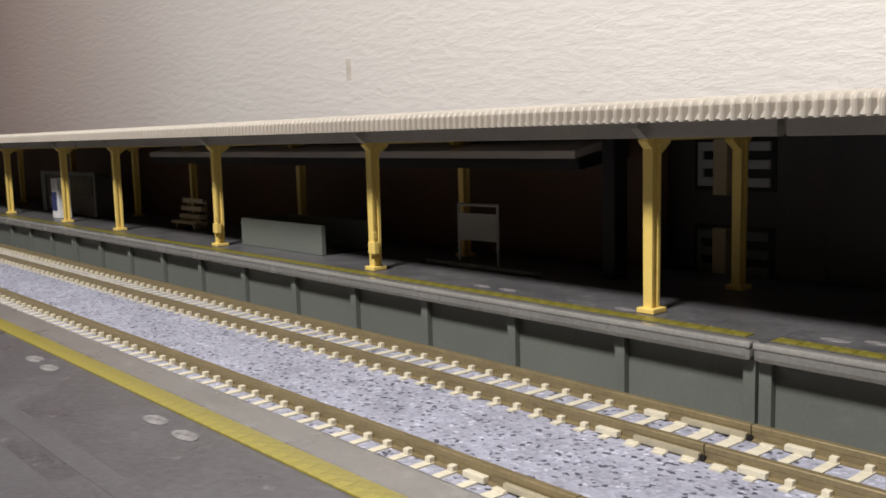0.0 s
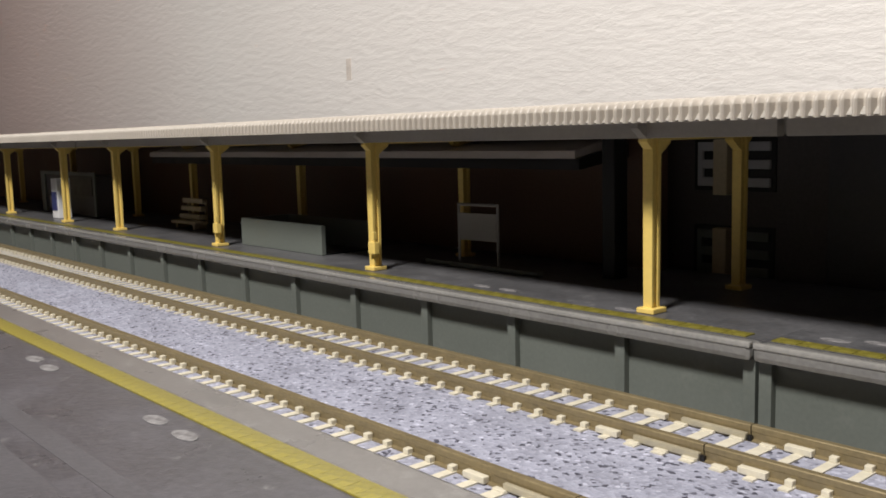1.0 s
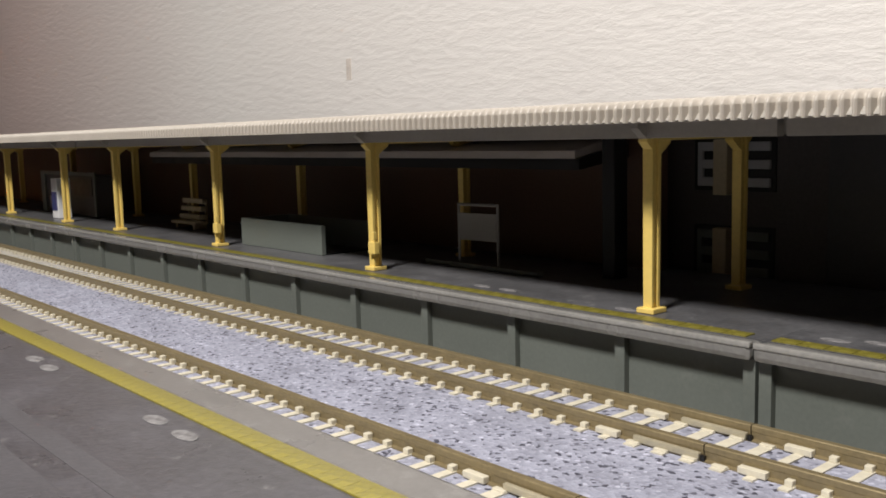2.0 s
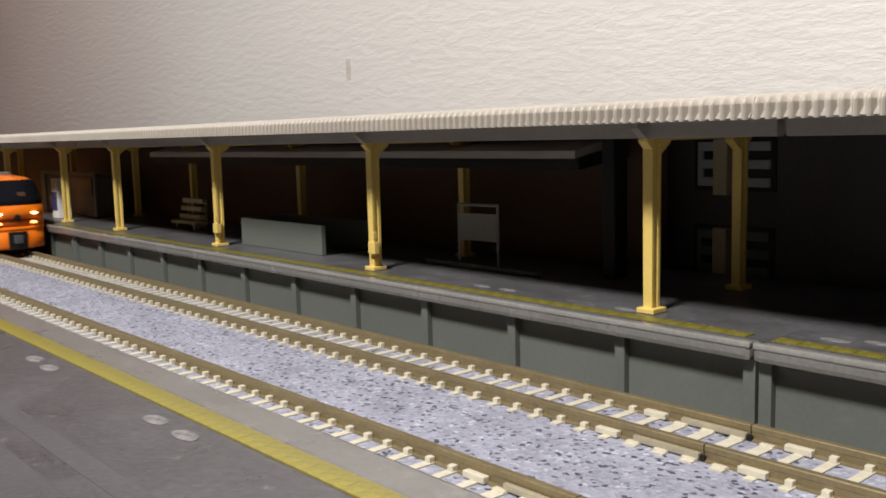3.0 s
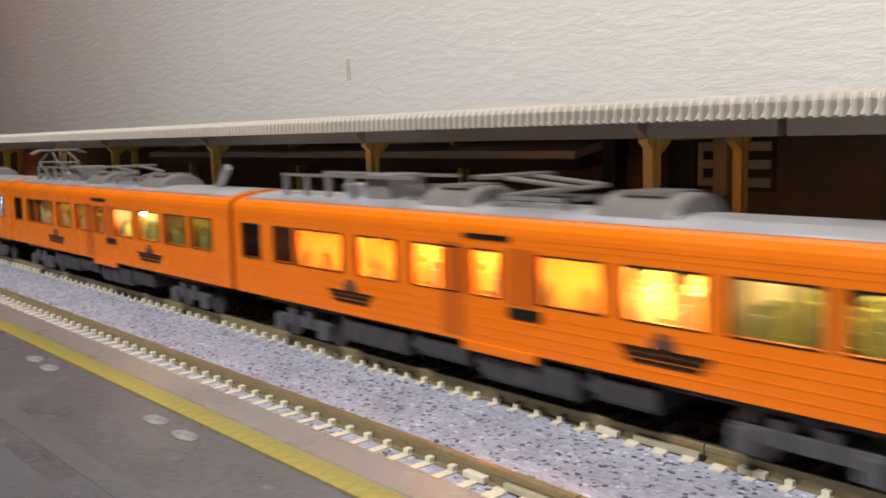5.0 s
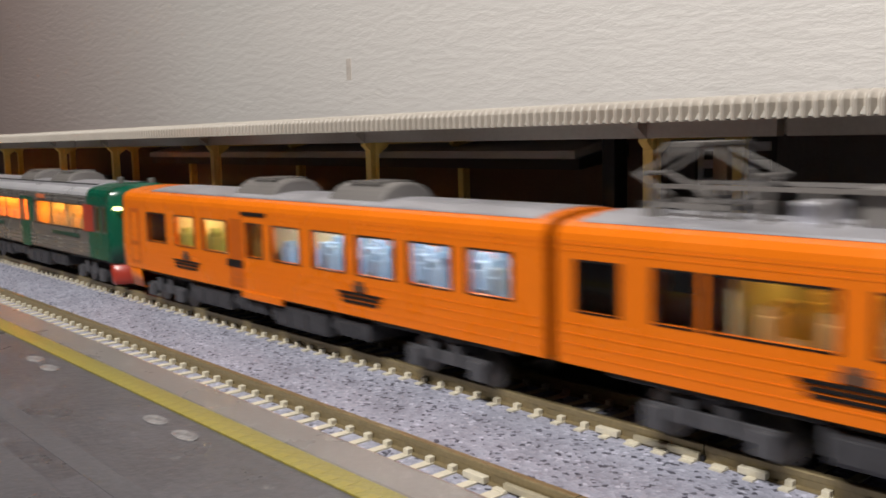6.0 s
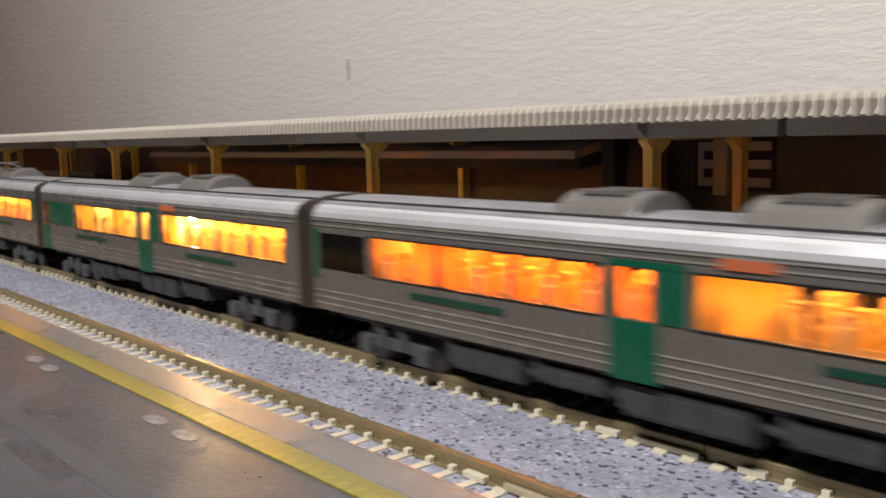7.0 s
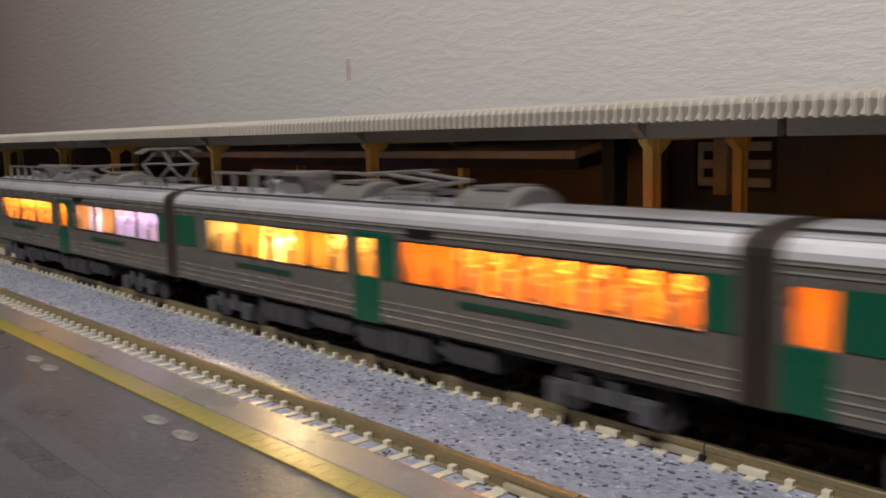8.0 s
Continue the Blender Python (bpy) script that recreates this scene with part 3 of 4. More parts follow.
def nose(front, zs, half=HALF):
    """Rounded car front. zs: rows (z, centre u, corner setback, half width)."""
    bm = bmesh.new()
    cols = [-1, -0.97, -0.9, -0.78, -0.6, -0.35, 0, 0.35, 0.6, 0.78, 0.9, 0.97, 1]
    grid = []
    for z, uf, d, hw in zs:
        row = [bm.verts.new((front, -hw, z))]
        row += [bm.verts.new((uf - d * abs(c) ** 3.2, hw * c, z)) for c in cols]
        row += [bm.verts.new((front, hw, z))]
        grid.append(row)
    faces = {}
    for r, (a, b) in enumerate(zip(grid, grid[1:])):
        for c in range(len(a) - 1):
            faces[r, c] = bm.faces.new((a[c], a[c + 1], b[c + 1], b[c]))
            faces[r, c].smooth = abs(zs[r + 1][0] - zs[r][0]) > 0.7
    bm.faces.new(grid[0][::-1])
    bm.faces.new(grid[-1])
    bmesh.ops.recalc_face_normals(bm, faces=bm.faces)
    return bm


def wind_shell(rows):
    """Wraparound glass; rows (z, centre u, setback, half width, column limit, reach back along the side)."""
    bm = bmesh.new()
    grid = []
    for z, uf, d, hw, cl, back in rows:
        cs = [cl * math.sin(math.pi / 2 * k / 8) for k in range(-8, 9)]
        pts = [(uf - d * abs(c) ** 3.2, hw * c, z) for c in cs]
        pts = [(pts[0][0] - back, pts[0][1], z)] + pts + [(pts[-1][0] - back, pts[-1][1], z)]
        grid.append([bm.verts.new(p) for p in pts])
    for a, b in zip(grid, grid[1:]):
        for c in range(len(a) - 1):
            f = bm.faces.new((a[c], a[c + 1], b[c + 1], b[c]))
            f.smooth = True
    bmesh.ops.recalc_face_normals(bm, faces=bm.faces)
    bmesh.ops.solidify(bm, geom=list(bm.faces), thickness=0.35)
    return bm


def bogie(car, u):
    b = part("bogie", boxes((-8.5, 8.5, -8.1, -7.1, 2.6, 4.6), (-8.5, 8.5, 7.1, 8.1, 2.6, 4.6), (-3, 3, -7.4, 7.4, 3.6, 6.4), bevel=0.2), M_BOGIE, car, "grey bogie frame", at=(u, 0, 0))
    for du in (-7, 7):
        part("axle_box", boxes((du - 1.5, du + 1.5, -8.9, -7.6, 1.5, 4.3), (du - 1.5, du + 1.5, 7.6, 8.9, 1.5, 4.3), bevel=0.25), M_BOGIE, b)
        bm = cyl(bmesh.new(), du, -5.0, 2.9, 2.9, 1.1, "y", 24)
        cyl(bm, du, 5.0, 2.9, 2.9, 1.1, "y", 24)
        cyl(bm, du, 0, 2.9, 0.6, 10, "y", 10)
        part("wheelset", bm, M_WHEEL, b, "metal wheelset")
    bm = bmesh.new()
    for du in (-2.6, 2.6):
        for s in (-1, 1):
            cyl(bm, du, s * 8.3, 4.6, 0.85, 2.8, "z", 12)
    part("spring", bm, M_BOGIE, b)


def roof_unit(car, u0, u1, h=2.7):
    arc = [radians(16 + 148 * k / 12) for k in range(13)]
    prof = [(5.7, 24.9)] + [(5.9 * math.cos(a), 24.7 + (h + 1.2) * math.sin(a)) for a in arc] + [(-5.7, 24.9)]
    bm = extrude_x(prof, u0, u1)
    es = [e for e in bm.edges if abs(e.verts[0].co.x - e.verts[1].co.x) < 0.01]
    bmesh.ops.bevel(bm, geom=es, offset=0.5, segments=2, affect="EDGES", profile=0.5)
    a = part("air_conditioner", bm, M_UNIT, car, "pale grey rounded roof unit")
    for i in range(3):
        x = u0 + (u1 - u0) * (0.3 + 0.2 * i)
        part("grille", boxes((x - 1.0, x + 1.0, -3.6, 3.6, 25.8 + h - 0.25, 26.0 + h)), M_UNIT, a)


def pantograph(car, u, flip):
    """Folded diamond frame with its base and insulators."""
    s = -1 if flip else 1
    base = part("pantograph", boxes((u - 7, u + 7, -4.4, -3.8, 27.0, 27.5), (u - 7, u + 7, 3.8, 4.4, 27.0, 27.5), (u - 7, u - 6.3, -4.4, 4.4, 27.0, 27.5), (u + 6.3, u + 7, -4.4, 4.4, 27.0, 27.5)), M_UNIT, car,
                "grey folded pantograph")
    bm = bmesh.new()
    for du in (-6, 6):
        for y in (-4, 4):
            cyl(bm, u + du, y, 26.3, 0.7, 1.6, "z", 10)
    part("insulator", bm, M_UNIT, base)
    bm = bmesh.new()
    for y in (-3.2, 3.2):
        for (x0, z0, x1, z1) in ((-6 * s, 27.4, 7 * s, 28.9), (7 * s, 28.9, -7 * s, 30.0)):
            ln = math.hypot(x1 - x0, z1 - z0)
            mtx = Matrix.Translation((u + (x0 + x1) / 2, y, (z0 + z1) / 2)) @ Matrix.Rotation(-math.atan2(z1 - z0, x1 - x0), 4, "Y") @ Matrix.Rotation(math.pi / 2, 4, "Y")
            bmesh.ops.create_cone(bm, cap_ends=True, segments=8, radius1=0.32, radius2=0.32, depth=ln, matrix=mtx)
    part("arm", bm, M_UNIT, base)
    part("collector_head", boxes((u - 8 * s - 0.5, u - 8 * s + 0.5, -7, 7, 29.8, 30.4), (u - 6 * s - 0.5, u - 6 * s + 0.5, -7, 7, 29.8, 30.4), bevel=0.15), M_UNIT, base)


def rod(bm, a, b, r):
    """A round bar from point a to point b."""
    a, b = Vector(a), Vector(b)
    turn = (b - a).to_track_quat("Z", "Y").to_matrix().to_4x4()
    bmesh.ops.create_cone(bm, cap_ends=True, segments=8, radius1=r, radius2=r, depth=(b - a).length, matrix=Matrix.Translation((a + b) / 2) @ turn)


def raised_pantograph(car, u):
    """A half-raised diamond frame: base, lower arms, upper arms, two collector strips with horns."""
    base = part("pantograph", boxes((u - 6.5, u + 6.5, -4.4, -3.7, 27.0, 27.6), (u - 6.5, u + 6.5, 3.7, 4.4, 27.0, 27.6), (u - 6.5, u - 5.7, -4.4, 4.4, 27.0, 27.6), (u + 5.7, u + 6.5, -4.4, 4.4, 27.0, 27.6)), M_UNIT, car,
                "grey raised diamond pantograph")
    for du in (-5.5, 5.5):
        for y in (-4, 4):
            part("insulator", cyl(bmesh.new(), u + du, y, 26.3, 0.75, 1.6, "z", 10), M_UNIT, base)
    for du in (-1, 1):
        bm = bmesh.new()
        for y in (-3.4, 3.4):
            rod(bm, (u + du * 1.5, y, 27.5), (u + du * 8.0, y * 0.9, 30.8), 0.27)
            rod(bm, (u + du * 8.0, y * 0.9, 30.8), (u + du * 0.9, y * 0.6, 34.2), 0.22)
        rod(bm, (u + du * 8.0, -3.1, 30.8), (u + du * 8.0, 3.1, 30.8), 0.28)
        part("arm", bm, M_UNIT, base)
        bm = boxes((u + du * 1.3 - 0.5, u + du * 1.3 + 0.5, -5.5, 5.5, 34.1, 34.7), bevel=0.15)
        for e in (-1, 1):
            rod(bm, (u + du * 1.3, e * 5.4, 34.4), (u + du * 1.3, e * 7.6, 33.4), 0.3)
        part("collector_head", bm, M_UNIT, base)


def roof_gear(car):
    """Frames, breaker box and bus bars on the powered cars."""
    f = part("busbar_frame", boxes((11.5, 50, -4.9, -4.3, 29.3, 29.8), (11.5, 50, 4.3, 4.9, 29.3, 29.8)), M_UNIT, car, "grey bus bars on the roof")
    for u in (12.5, 19.5, 26.5, 33.5):
        for y in (-4.6, 4.6):
            part("bar_post", boxes((u - 0.4, u + 0.4, y - 0.35, y + 0.35, 25.0, 29.4), bevel=0.08), M_UNIT, f)
    part("breaker_box", boxes((36, 42.5, -4, 4, 25.6, 30.0), bevel=0.7), M_UNIT, f, "grey breaker box")
    part("fuse_box", boxes((28.5, 32, -3, 3, 25.6, 28.2), bevel=0.4), M_TRAINROOF, f)
    bm = bmesh.new()
    for y in (-2.5, 0, 2.5):
        cyl(bm, 46.5, y, 27.0, 0.6, 2.6, "z", 10)
        cyl(bm, 49.0, y, 26.6, 0.5, 2.0, "z", 10)
    part("insulator", bm, M_UNIT, f, "ribbed grey insulators")


def seat_bm():
    """A double seat: cushion, raked back, two headrests and an armrest."""
    bm = boxes((1.4, 4.2, -3.2, 3.2, 10.0, 12.6), bevel=0.25)
    for y0, y1 in ((-3.2, -0.15), (0.15, 3.2)):
        box(bm, 0.0, 1.4, y0, y1, 10.0, 16.6, bevel=0.3)
        box(bm, -0.1, 1.2, y0 + 0.5, y1 - 0.5, 16.5, 17.7, bevel=0.25)
    box(bm, 1.4, 3.6, -0.2, 0.2, 12.6, 14.0)
    return bm


SEAT_MESH = {k: to_mesh(seat_bm(), "double_seat", m) for k, m in SEAT.items()}


def interior(car, zones, u0, u1):
    part("car_floor", boxes((u0 - 0.4, u1 + 0.4, -9.0, 9.0, 8.8, 10.0)), M_FLOOR, car)
    part("inner_ceiling", boxes((u0 + 0.4, u1 - 0.4, -8.8, 8.8, 22.0, 22.4)), M_LAMP, car, "pale inner ceiling")
    for a, b, gl, seat in zones:
        part("ceiling_light", boxes((a, b, -2.6, 2.6, 21.5, 21.9)), GLOW[gl], car, "glowing ceiling light strip")
        x = a + 2.0
        while x < b - 4 and b - a > 12:
            for y in (-5.3, 5.3):
                part("double_seat", SEAT_MESH[seat], None, car, at=(x + random.uniform(-0.2, 0.2), y, 0))
            x += 6.7
        if b - a < 12:
            part("glow_sheet", boxes((a, b, -7.6, -7.3, 11.0, 21.0)), M_GLOW_SHEET, car, "added translucent sheet that spreads the car's light")
        part("glow_sheet", boxes((a, b, 8.2, 8.5, 12.0, 15.5)), M_GLOW_SHEET, car, "added translucent sheet that spreads the car's light")
        part("bulkhead", boxes((a - 0.9, a - 0.3, -8.9, 8.9, 10, 21.5)), M_BENCH, car)
        part("bulkhead", boxes((b + 0.2, b + 0.8, -8.9, 8.9, 10, 21.5)), M_BENCH, car)


def near_glow_sheets(car, spans):
    """Translucent sheets added behind the glass of some windows to make them glow evenly."""
    for a, b, z0 in spans:
        part("glow_sheet", boxes((a, b, -8.75, -8.6, z0, 20.9)), M_GLOW_SHEET, car, "added translucent sheet that spreads the car's light")


def led(car, u, y, z, r=1.0, m=None):
    bm = bmesh.new()
    bmesh.ops.create_uvsphere(bm, u_segments=12, v_segments=8, radius=r, matrix=Matrix.Translation((u, y, z)) @ Matrix.Diagonal((1.2, 0.7, 0.8, 1)))
    holder = part("lamp_holder", boxes((u - 0.6, u + 0.6, y - 0.4, y + 0.4, z + 0.6 * r, 21.7)), M_BENCH, car)
    part("bare_lamp", bm, m or M_LED, holder, "bare white-hot lamp inside the car", smooth=True)


def coupler(car, u, s):
    part("coupler", boxes((min(u, u + s * 3.2), max(u, u + s * 3.2), -1.0, 1.0, 4.4, 6.4), bevel=0.2), M_UNDER, car, "black coupler")


def underframe(car, u0, u1, gear):
    part("underframe", boxes((u0, u1, -8.2, 8.2, 6.3, 8.8), bevel=0.2), M_UNDER, car, "black underframe")
    for a, b, zlo in gear:
        part("equipment_box", boxes((a, b, -8.8, 8.8, zlo, 6.3), bevel=0.35), M_GEAR, car, "dark grey equipment box")
        lid = (b - a) / 3
        for k in range(3):
            part("box_cover", boxes((a + lid * k + 0.5, a + lid * (k + 1) - 0.5, -9.05, -8.7, zlo + 0.5, 5.6), bevel=0.12), M_GEAR, car)
        part("box_strap", boxes((a - 0.3, a + 0.3, -9.1, 9.1, zlo + 1.0, 6.6)), M_BOGIE, car)
    for (a0, b0, _z), (a1, b1, _w) in zip(gear, gear[1:]):
        if a1 - b0 > 2.5:
            part("air_tank", cyl(bmesh.new(), (b0 + a1) / 2, -7.0, 4.7, 1.1, a1 - b0 - 0.4, "x", 14), M_BOGIE, car, smooth=True)


def orange_car(name_label, kind, zones):
    """kind: 'front' cab at the leading end, 'middle' powered, 'rear' cab at the trailing end."""
    car = thing("train_car", 0, 0, 0, name_label, "train car", "orange train set")
    u0, u1 = 1.0, 137.0
    if kind == "front":
        u1 = 124.8
        wins = [(3.3, 9.5), (15.3, 62.3), (70.3, 76), (85.3, 115.7)]
    elif kind == "middle":
        wins = [(4.3, 10.7), (15.8, 21.5), (22.8, 37.0), (41, 51), (55, 65.4), (68, 73.4), (80.5, 91), (94, 105), (108, 118.2), (120.6, 129.8)]
    else:
        u0 = 4.0
        wins = [(16.7, 26), (31, 39.6), (43.6, 53.4), (61.2, 66.8), (70.4, 79.4), (83.7, 93), (96.3, 106), (109.6, 119), (122.5, 131)]
    for s in (-1, 1):
        w = part("side_wall", side_wall(wins, u0, u1, s), M_ORANGE, car, "glossy orange car side")
        if s < 0:
            ribs = [(u0, u1, -HALF - 0.05, -HALF, z, z + 0.2) for z in (8.6, 9.9, 11.2, 12.5)] + [(u0, u1, -HALF - 0.04, -HALF, z, z + 0.2) for z in (21.6, 22.4)]
            part("side_rib", boxes(*ribs), M_ORANGE, w)
            for a, b in wins:
                part("window_frame", boxes((a - 0.3, b + 0.3, -HALF - 0.08, -HALF, ZW1, ZW1 + 0.28), (a - 0.3, b + 0.3, -HALF - 0.08, -HALF, ZW0 - 0.22, ZW0),
                                           (a - 0.3, a + 0.2, -HALF - 0.08, -HALF, ZW0, ZW1), (b - 0.2, b + 0.3, -HALF - 0.08, -HALF, ZW0, ZW1)), M_BLACK, w, "thin black window rubber")
            # crests of the set: dark bars and a small round device above
            for cu in ((33, 45), (93.5, 106)) if kind != "rear" else ((29.5, 41.5), (91, 103)):
                m = (cu[0] + cu[1]) / 2
                for k, ez in enumerate((9.5, 10.2, 10.9)):
                    part("lettering_bar", boxes((cu[0] + 1.2 - 0.6 * k, cu[1] - 1.2 + 0.6 * k, -HALF - 0.18, -HALF - 0.05, ez, ez + 0.42)), M_BLACK, w, "plain dark bar")
                part("emblem", boxes((m - 1.7, m + 1.7, -HALF - 0.18, -HALF - 0.05, 11.5, 12.4), (m - 1.0, m + 1.0, -HALF - 0.18, -HALF - 0.05, 12.4, 13.2)), M_BROWN, w, "small brown crest")
            dm = {"front": 74, "middle": 71, "rear": 64}[kind]
            part("label_plate", boxes((dm + (4 if kind != "rear" else -10.5), dm + (10 if kind != "rear" else -4.5), -HALF - 0.18, -HALF - 0.02, 11.9, 13.3)), M_BLACK, w, "small black plate")
            part("door_sign", boxes((dm - 4.5, dm + 4.5, -HALF - 0.18, -HALF - 0.02, 22.0, 22.7)), M_BLACK, w, "black destination strip")
            # flat plate; its darker orange stands for the shade of a recessed bay
            part("door", boxes((dm - 9.5, dm - 4.3, -HALF - 0.05, -HALF, 8.0, 21.2)), M_ORANGE_SHADE, w, "door bay, recess shade painted in darker orange")
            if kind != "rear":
                part("door_pocket", boxes((dm + 3.8, dm + 9.0, -HALF - 0.05, -HALF, 13.6, 21.2)), M_ORANGE_SHADE, w, "door bay, recess shade painted in darker orange")
            part("door_step", boxes((dm - 5, dm + 9, -HALF - 0.25, -HALF + 0.5, ZB - 1.2, ZB + 0.2), bevel=0.15), M_ORANGE, w)
    for a, b in wins:
        dark = kind != "rear" and b < 16
        for s in (-1, 1):
            ob = part("window_pane", boxes((a, b, s * (HALF - 0.35) - 0.06, s * (HALF - 0.35) + 0.06, ZW0, ZW1)), M_GLASS_DK if dark else M_GLASS, car)
            ob.visible_shadow = False
    if kind == "front":
        for m in (22.5, 38.5, 54.5, 92.5, 108.2):
            part("window_pillar", boxes((m - 0.5, m + 0.5, -HALF + 0.5, -HALF + 0.8, ZW0, ZW1)), M_BROWN, car, "thin dark window pillar")
    part("roof", extrude_x(ROOF_PROF, u0, u1), M_ORANGE, car, "orange roof edge")
    part("roof_panel", extrude_x([(-8.0, 25.1), (-7.7, 25.35), (-4, 25.98), (0, 26.2), (4, 25.98), (7.7, 25.35), (8.0, 25.1)], u0 + 2.5 if kind != "rear" else 16, u1 - 2.5 if kind != "front" else 119), M_TRAINROOF, car,
         "grey roof panel")
    ends = []
    if kind != "front":
        ends.append(u1 - 0.6)
    if kind != "rear":
        ends.append(u0)
    for e in ends:
        part("end_wall", boxes((e, e + 0.6, -9.0, 9.0, ZB, ZT), bevel=0.1), M_ORANGE_SHADE, car, "shaded orange end wall")
        g = 137.5 if e > 60 else -0.2
        part("gangway", boxes((g - 0.5, g + 0.7, -4.5, 4.5, 6.5, 22.5)), M_UNDER, car, "black gangway")
    if kind == "front":
        rows = [(7.4, 139.6, 3.2, HALF), (8.6, 140.0, 3.2, HALF), (9.0, 139.3, 3.0, HALF), (11.6, 139.5, 3.0, HALF), (12.0, 140.5, 3.3, HALF), (13.8, 140.7, 3.3, HALF), (15.3, 140.2, 3.4, HALF),
                (16.1, 139.4, 3.4, 9.66), (20, 137.0, 3.5, 9.5), (23.5, 134.6, 3.5, 9.0), (24.3, 133.9, 3.5, 8.4), (25.2, 132.2, 3.2, 6.8), (25.9, 129.2, 1.8, 3.2)]
        n = part("nose", nose(124.8, rows), M_ORANGE, car, "rounded orange cab front")
        glassrows = [(16.3, 139.5, 3.4, 9.85, 0.98, 0.1), (18.0, 138.4, 3.5, 9.8, 1.0, 1.2), (20, 137.2, 3.5, 9.7, 1.0, 2.4), (22, 135.8, 3.5, 9.5, 1.0, 2.6), (23.6, 134.7, 3.5, 9.1, 1.0, 1.8),
                     (24.4, 134.0, 3.5, 8.6, 1.0, 0.6)]
        part("windshield", wind_shell(glassrows), M_WIND, n, "black wraparound windshield")
        part("skirt", nose(132.6, [(1.5, 139.3, 3.0, 9.2), (2.2, 139.8, 3.0, 9.35), (7.6, 139.6, 3.2, 9.5)]), M_ORANGE, n, "orange skirt")
        # solid black block painted as the dark inside the skirt's opening
        part("coupler_pocket_dark", boxes((133, 140.05, -3.0, 3.0, 1.4, 7.3), bevel=0.1), M_BLACK, n, "black block for the dark of the coupler opening")
        part("front_coupler", boxes((137, 141.4, -1.4, 1.4, 3.4, 6.2), bevel=0.4), M_BOGIE, n, "grey front coupler")
        part("front_band", nose(131.0, [(9.1, 139.5, 3.0, 9.2), (11.5, 139.65, 3.0, 9.2)]), M_ORANGE_SHADE, n, "darker lamp band")
        part("front_emblem", cyl(bmesh.new(), 140.0, 0, 12.2, 0.95, 1.6, "x", 16), M_BLACK, n, "small black round emblem")
        part("headcode_panel", boxes((136.9, 137.65, 1.6, 4.0, 18.6, 20.4), bevel=0.1), M_BROWN, n, "dim brown panel behind the glass")
        for y in (-5.6, 5.6):
            for z, du in ((13.4, 1.1), (10.2, 0.2)):
                bm = bmesh.new()
                bmesh.ops.create_uvsphere(bm, u_segments=14, v_segments=8, radius=1.0, matrix=Matrix.Translation((139.2 + du, y, z)) @ Matrix.Diagonal((0.7, 1.1, 0.46, 1)))
                part("headlight", bm, M_HEAD if z > 12 else M_HEAD_AMBER, n, "glowing warm headlight", smooth=True)
        part("cab_door", boxes((118.6, 123.6, -HALF - 0.05, -HALF, 8.0, 21.2)), M_ORANGE_SHADE, car, "cab door, recess shade painted in darker orange")
        # shadow on the cab side, drawn as a darker orange strip
        part("cab_side_shade", boxes((125.6, 128.6, -HALF - 0.15, -HALF + 0.05, 12.0, 17.5)), M_ORANGE_SHADE, n, "narrow painted shadow on the cab side")
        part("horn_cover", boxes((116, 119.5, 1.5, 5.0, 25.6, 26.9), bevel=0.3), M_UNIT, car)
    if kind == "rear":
        part("cab_door", boxes((7.0, 12.4, -HALF - 0.05, -HALF, 8.4, 21.2)), M_ORANGE_SHADE, car, "cab door, recess shade painted in darker orange")
        part("cab_door_panel", boxes((8.0, 11.4, -HALF - 0.1, -HALF - 0.05, 13.6, 20.2), (8.0, 11.4, -HALF - 0.1, -HALF - 0.05, 9.2, 12.6), bevel=0.02), M_ORANGE, car)
        rows = [(7.4, 138.3, 3.2, HALF), (12, 138.5, 3.2, HALF), (20, 137.8, 3.2, 9.65), (23.5, 136.6, 3.2, 8.9), (25.0, 135.4, 2.6, 6.8), (25.9, 134.4, 1.0, 3.0)]
        bm = nose(134.0, rows)
        bmesh.ops.scale(bm, vec=(-1, 1, 1), verts=bm.verts)
        bmesh.ops.translate(bm, vec=(138.0, 0, 0), verts=bm.verts)
        bmesh.ops.reverse_faces(bm, faces=bm.faces)
        n = part("nose", bm, M_ORANGE, car, "rounded orange cab end")
        bm = nose(127.0, [(3.0, 136.5, 4, 9.1), (7.6, 137.5, 4, 9.6)])
        bmesh.ops.scale(bm, vec=(-1, 1, 1), verts=bm.verts)
        bmesh.ops.translate(bm, vec=(138.5, 0, 0), verts=bm.verts)
        bmesh.ops.reverse_faces(bm, faces=bm.faces)
        part("skirt", bm, M_ORANGE, n, "orange skirt")
    if kind == "middle":
        roof_gear(car)
        roof_unit(car, 52, 63)
        pantograph(car, 74, False)
        roof_unit(car, 86, 98)
    else:
        roof_unit(car, 50.5, 65)
        roof_unit(car, 83, 98)
    for s, u in ((-1, 0.9), (1, 137.1)):
        if not (kind == "front" and s > 0):
            coupler(car, u - s * 1.5, s)
    underframe(car, 8, 130, [(36, 52, 2.6), (55, 66, 3.4), (69, 86, 2.2), (89, 98, 3.2)])
    bogie(car, 22)
    bogie(car, 116)
    interior(car, zones, 2 if kind != "rear" else 8, 136 if kind != "front" else 124)
    return car


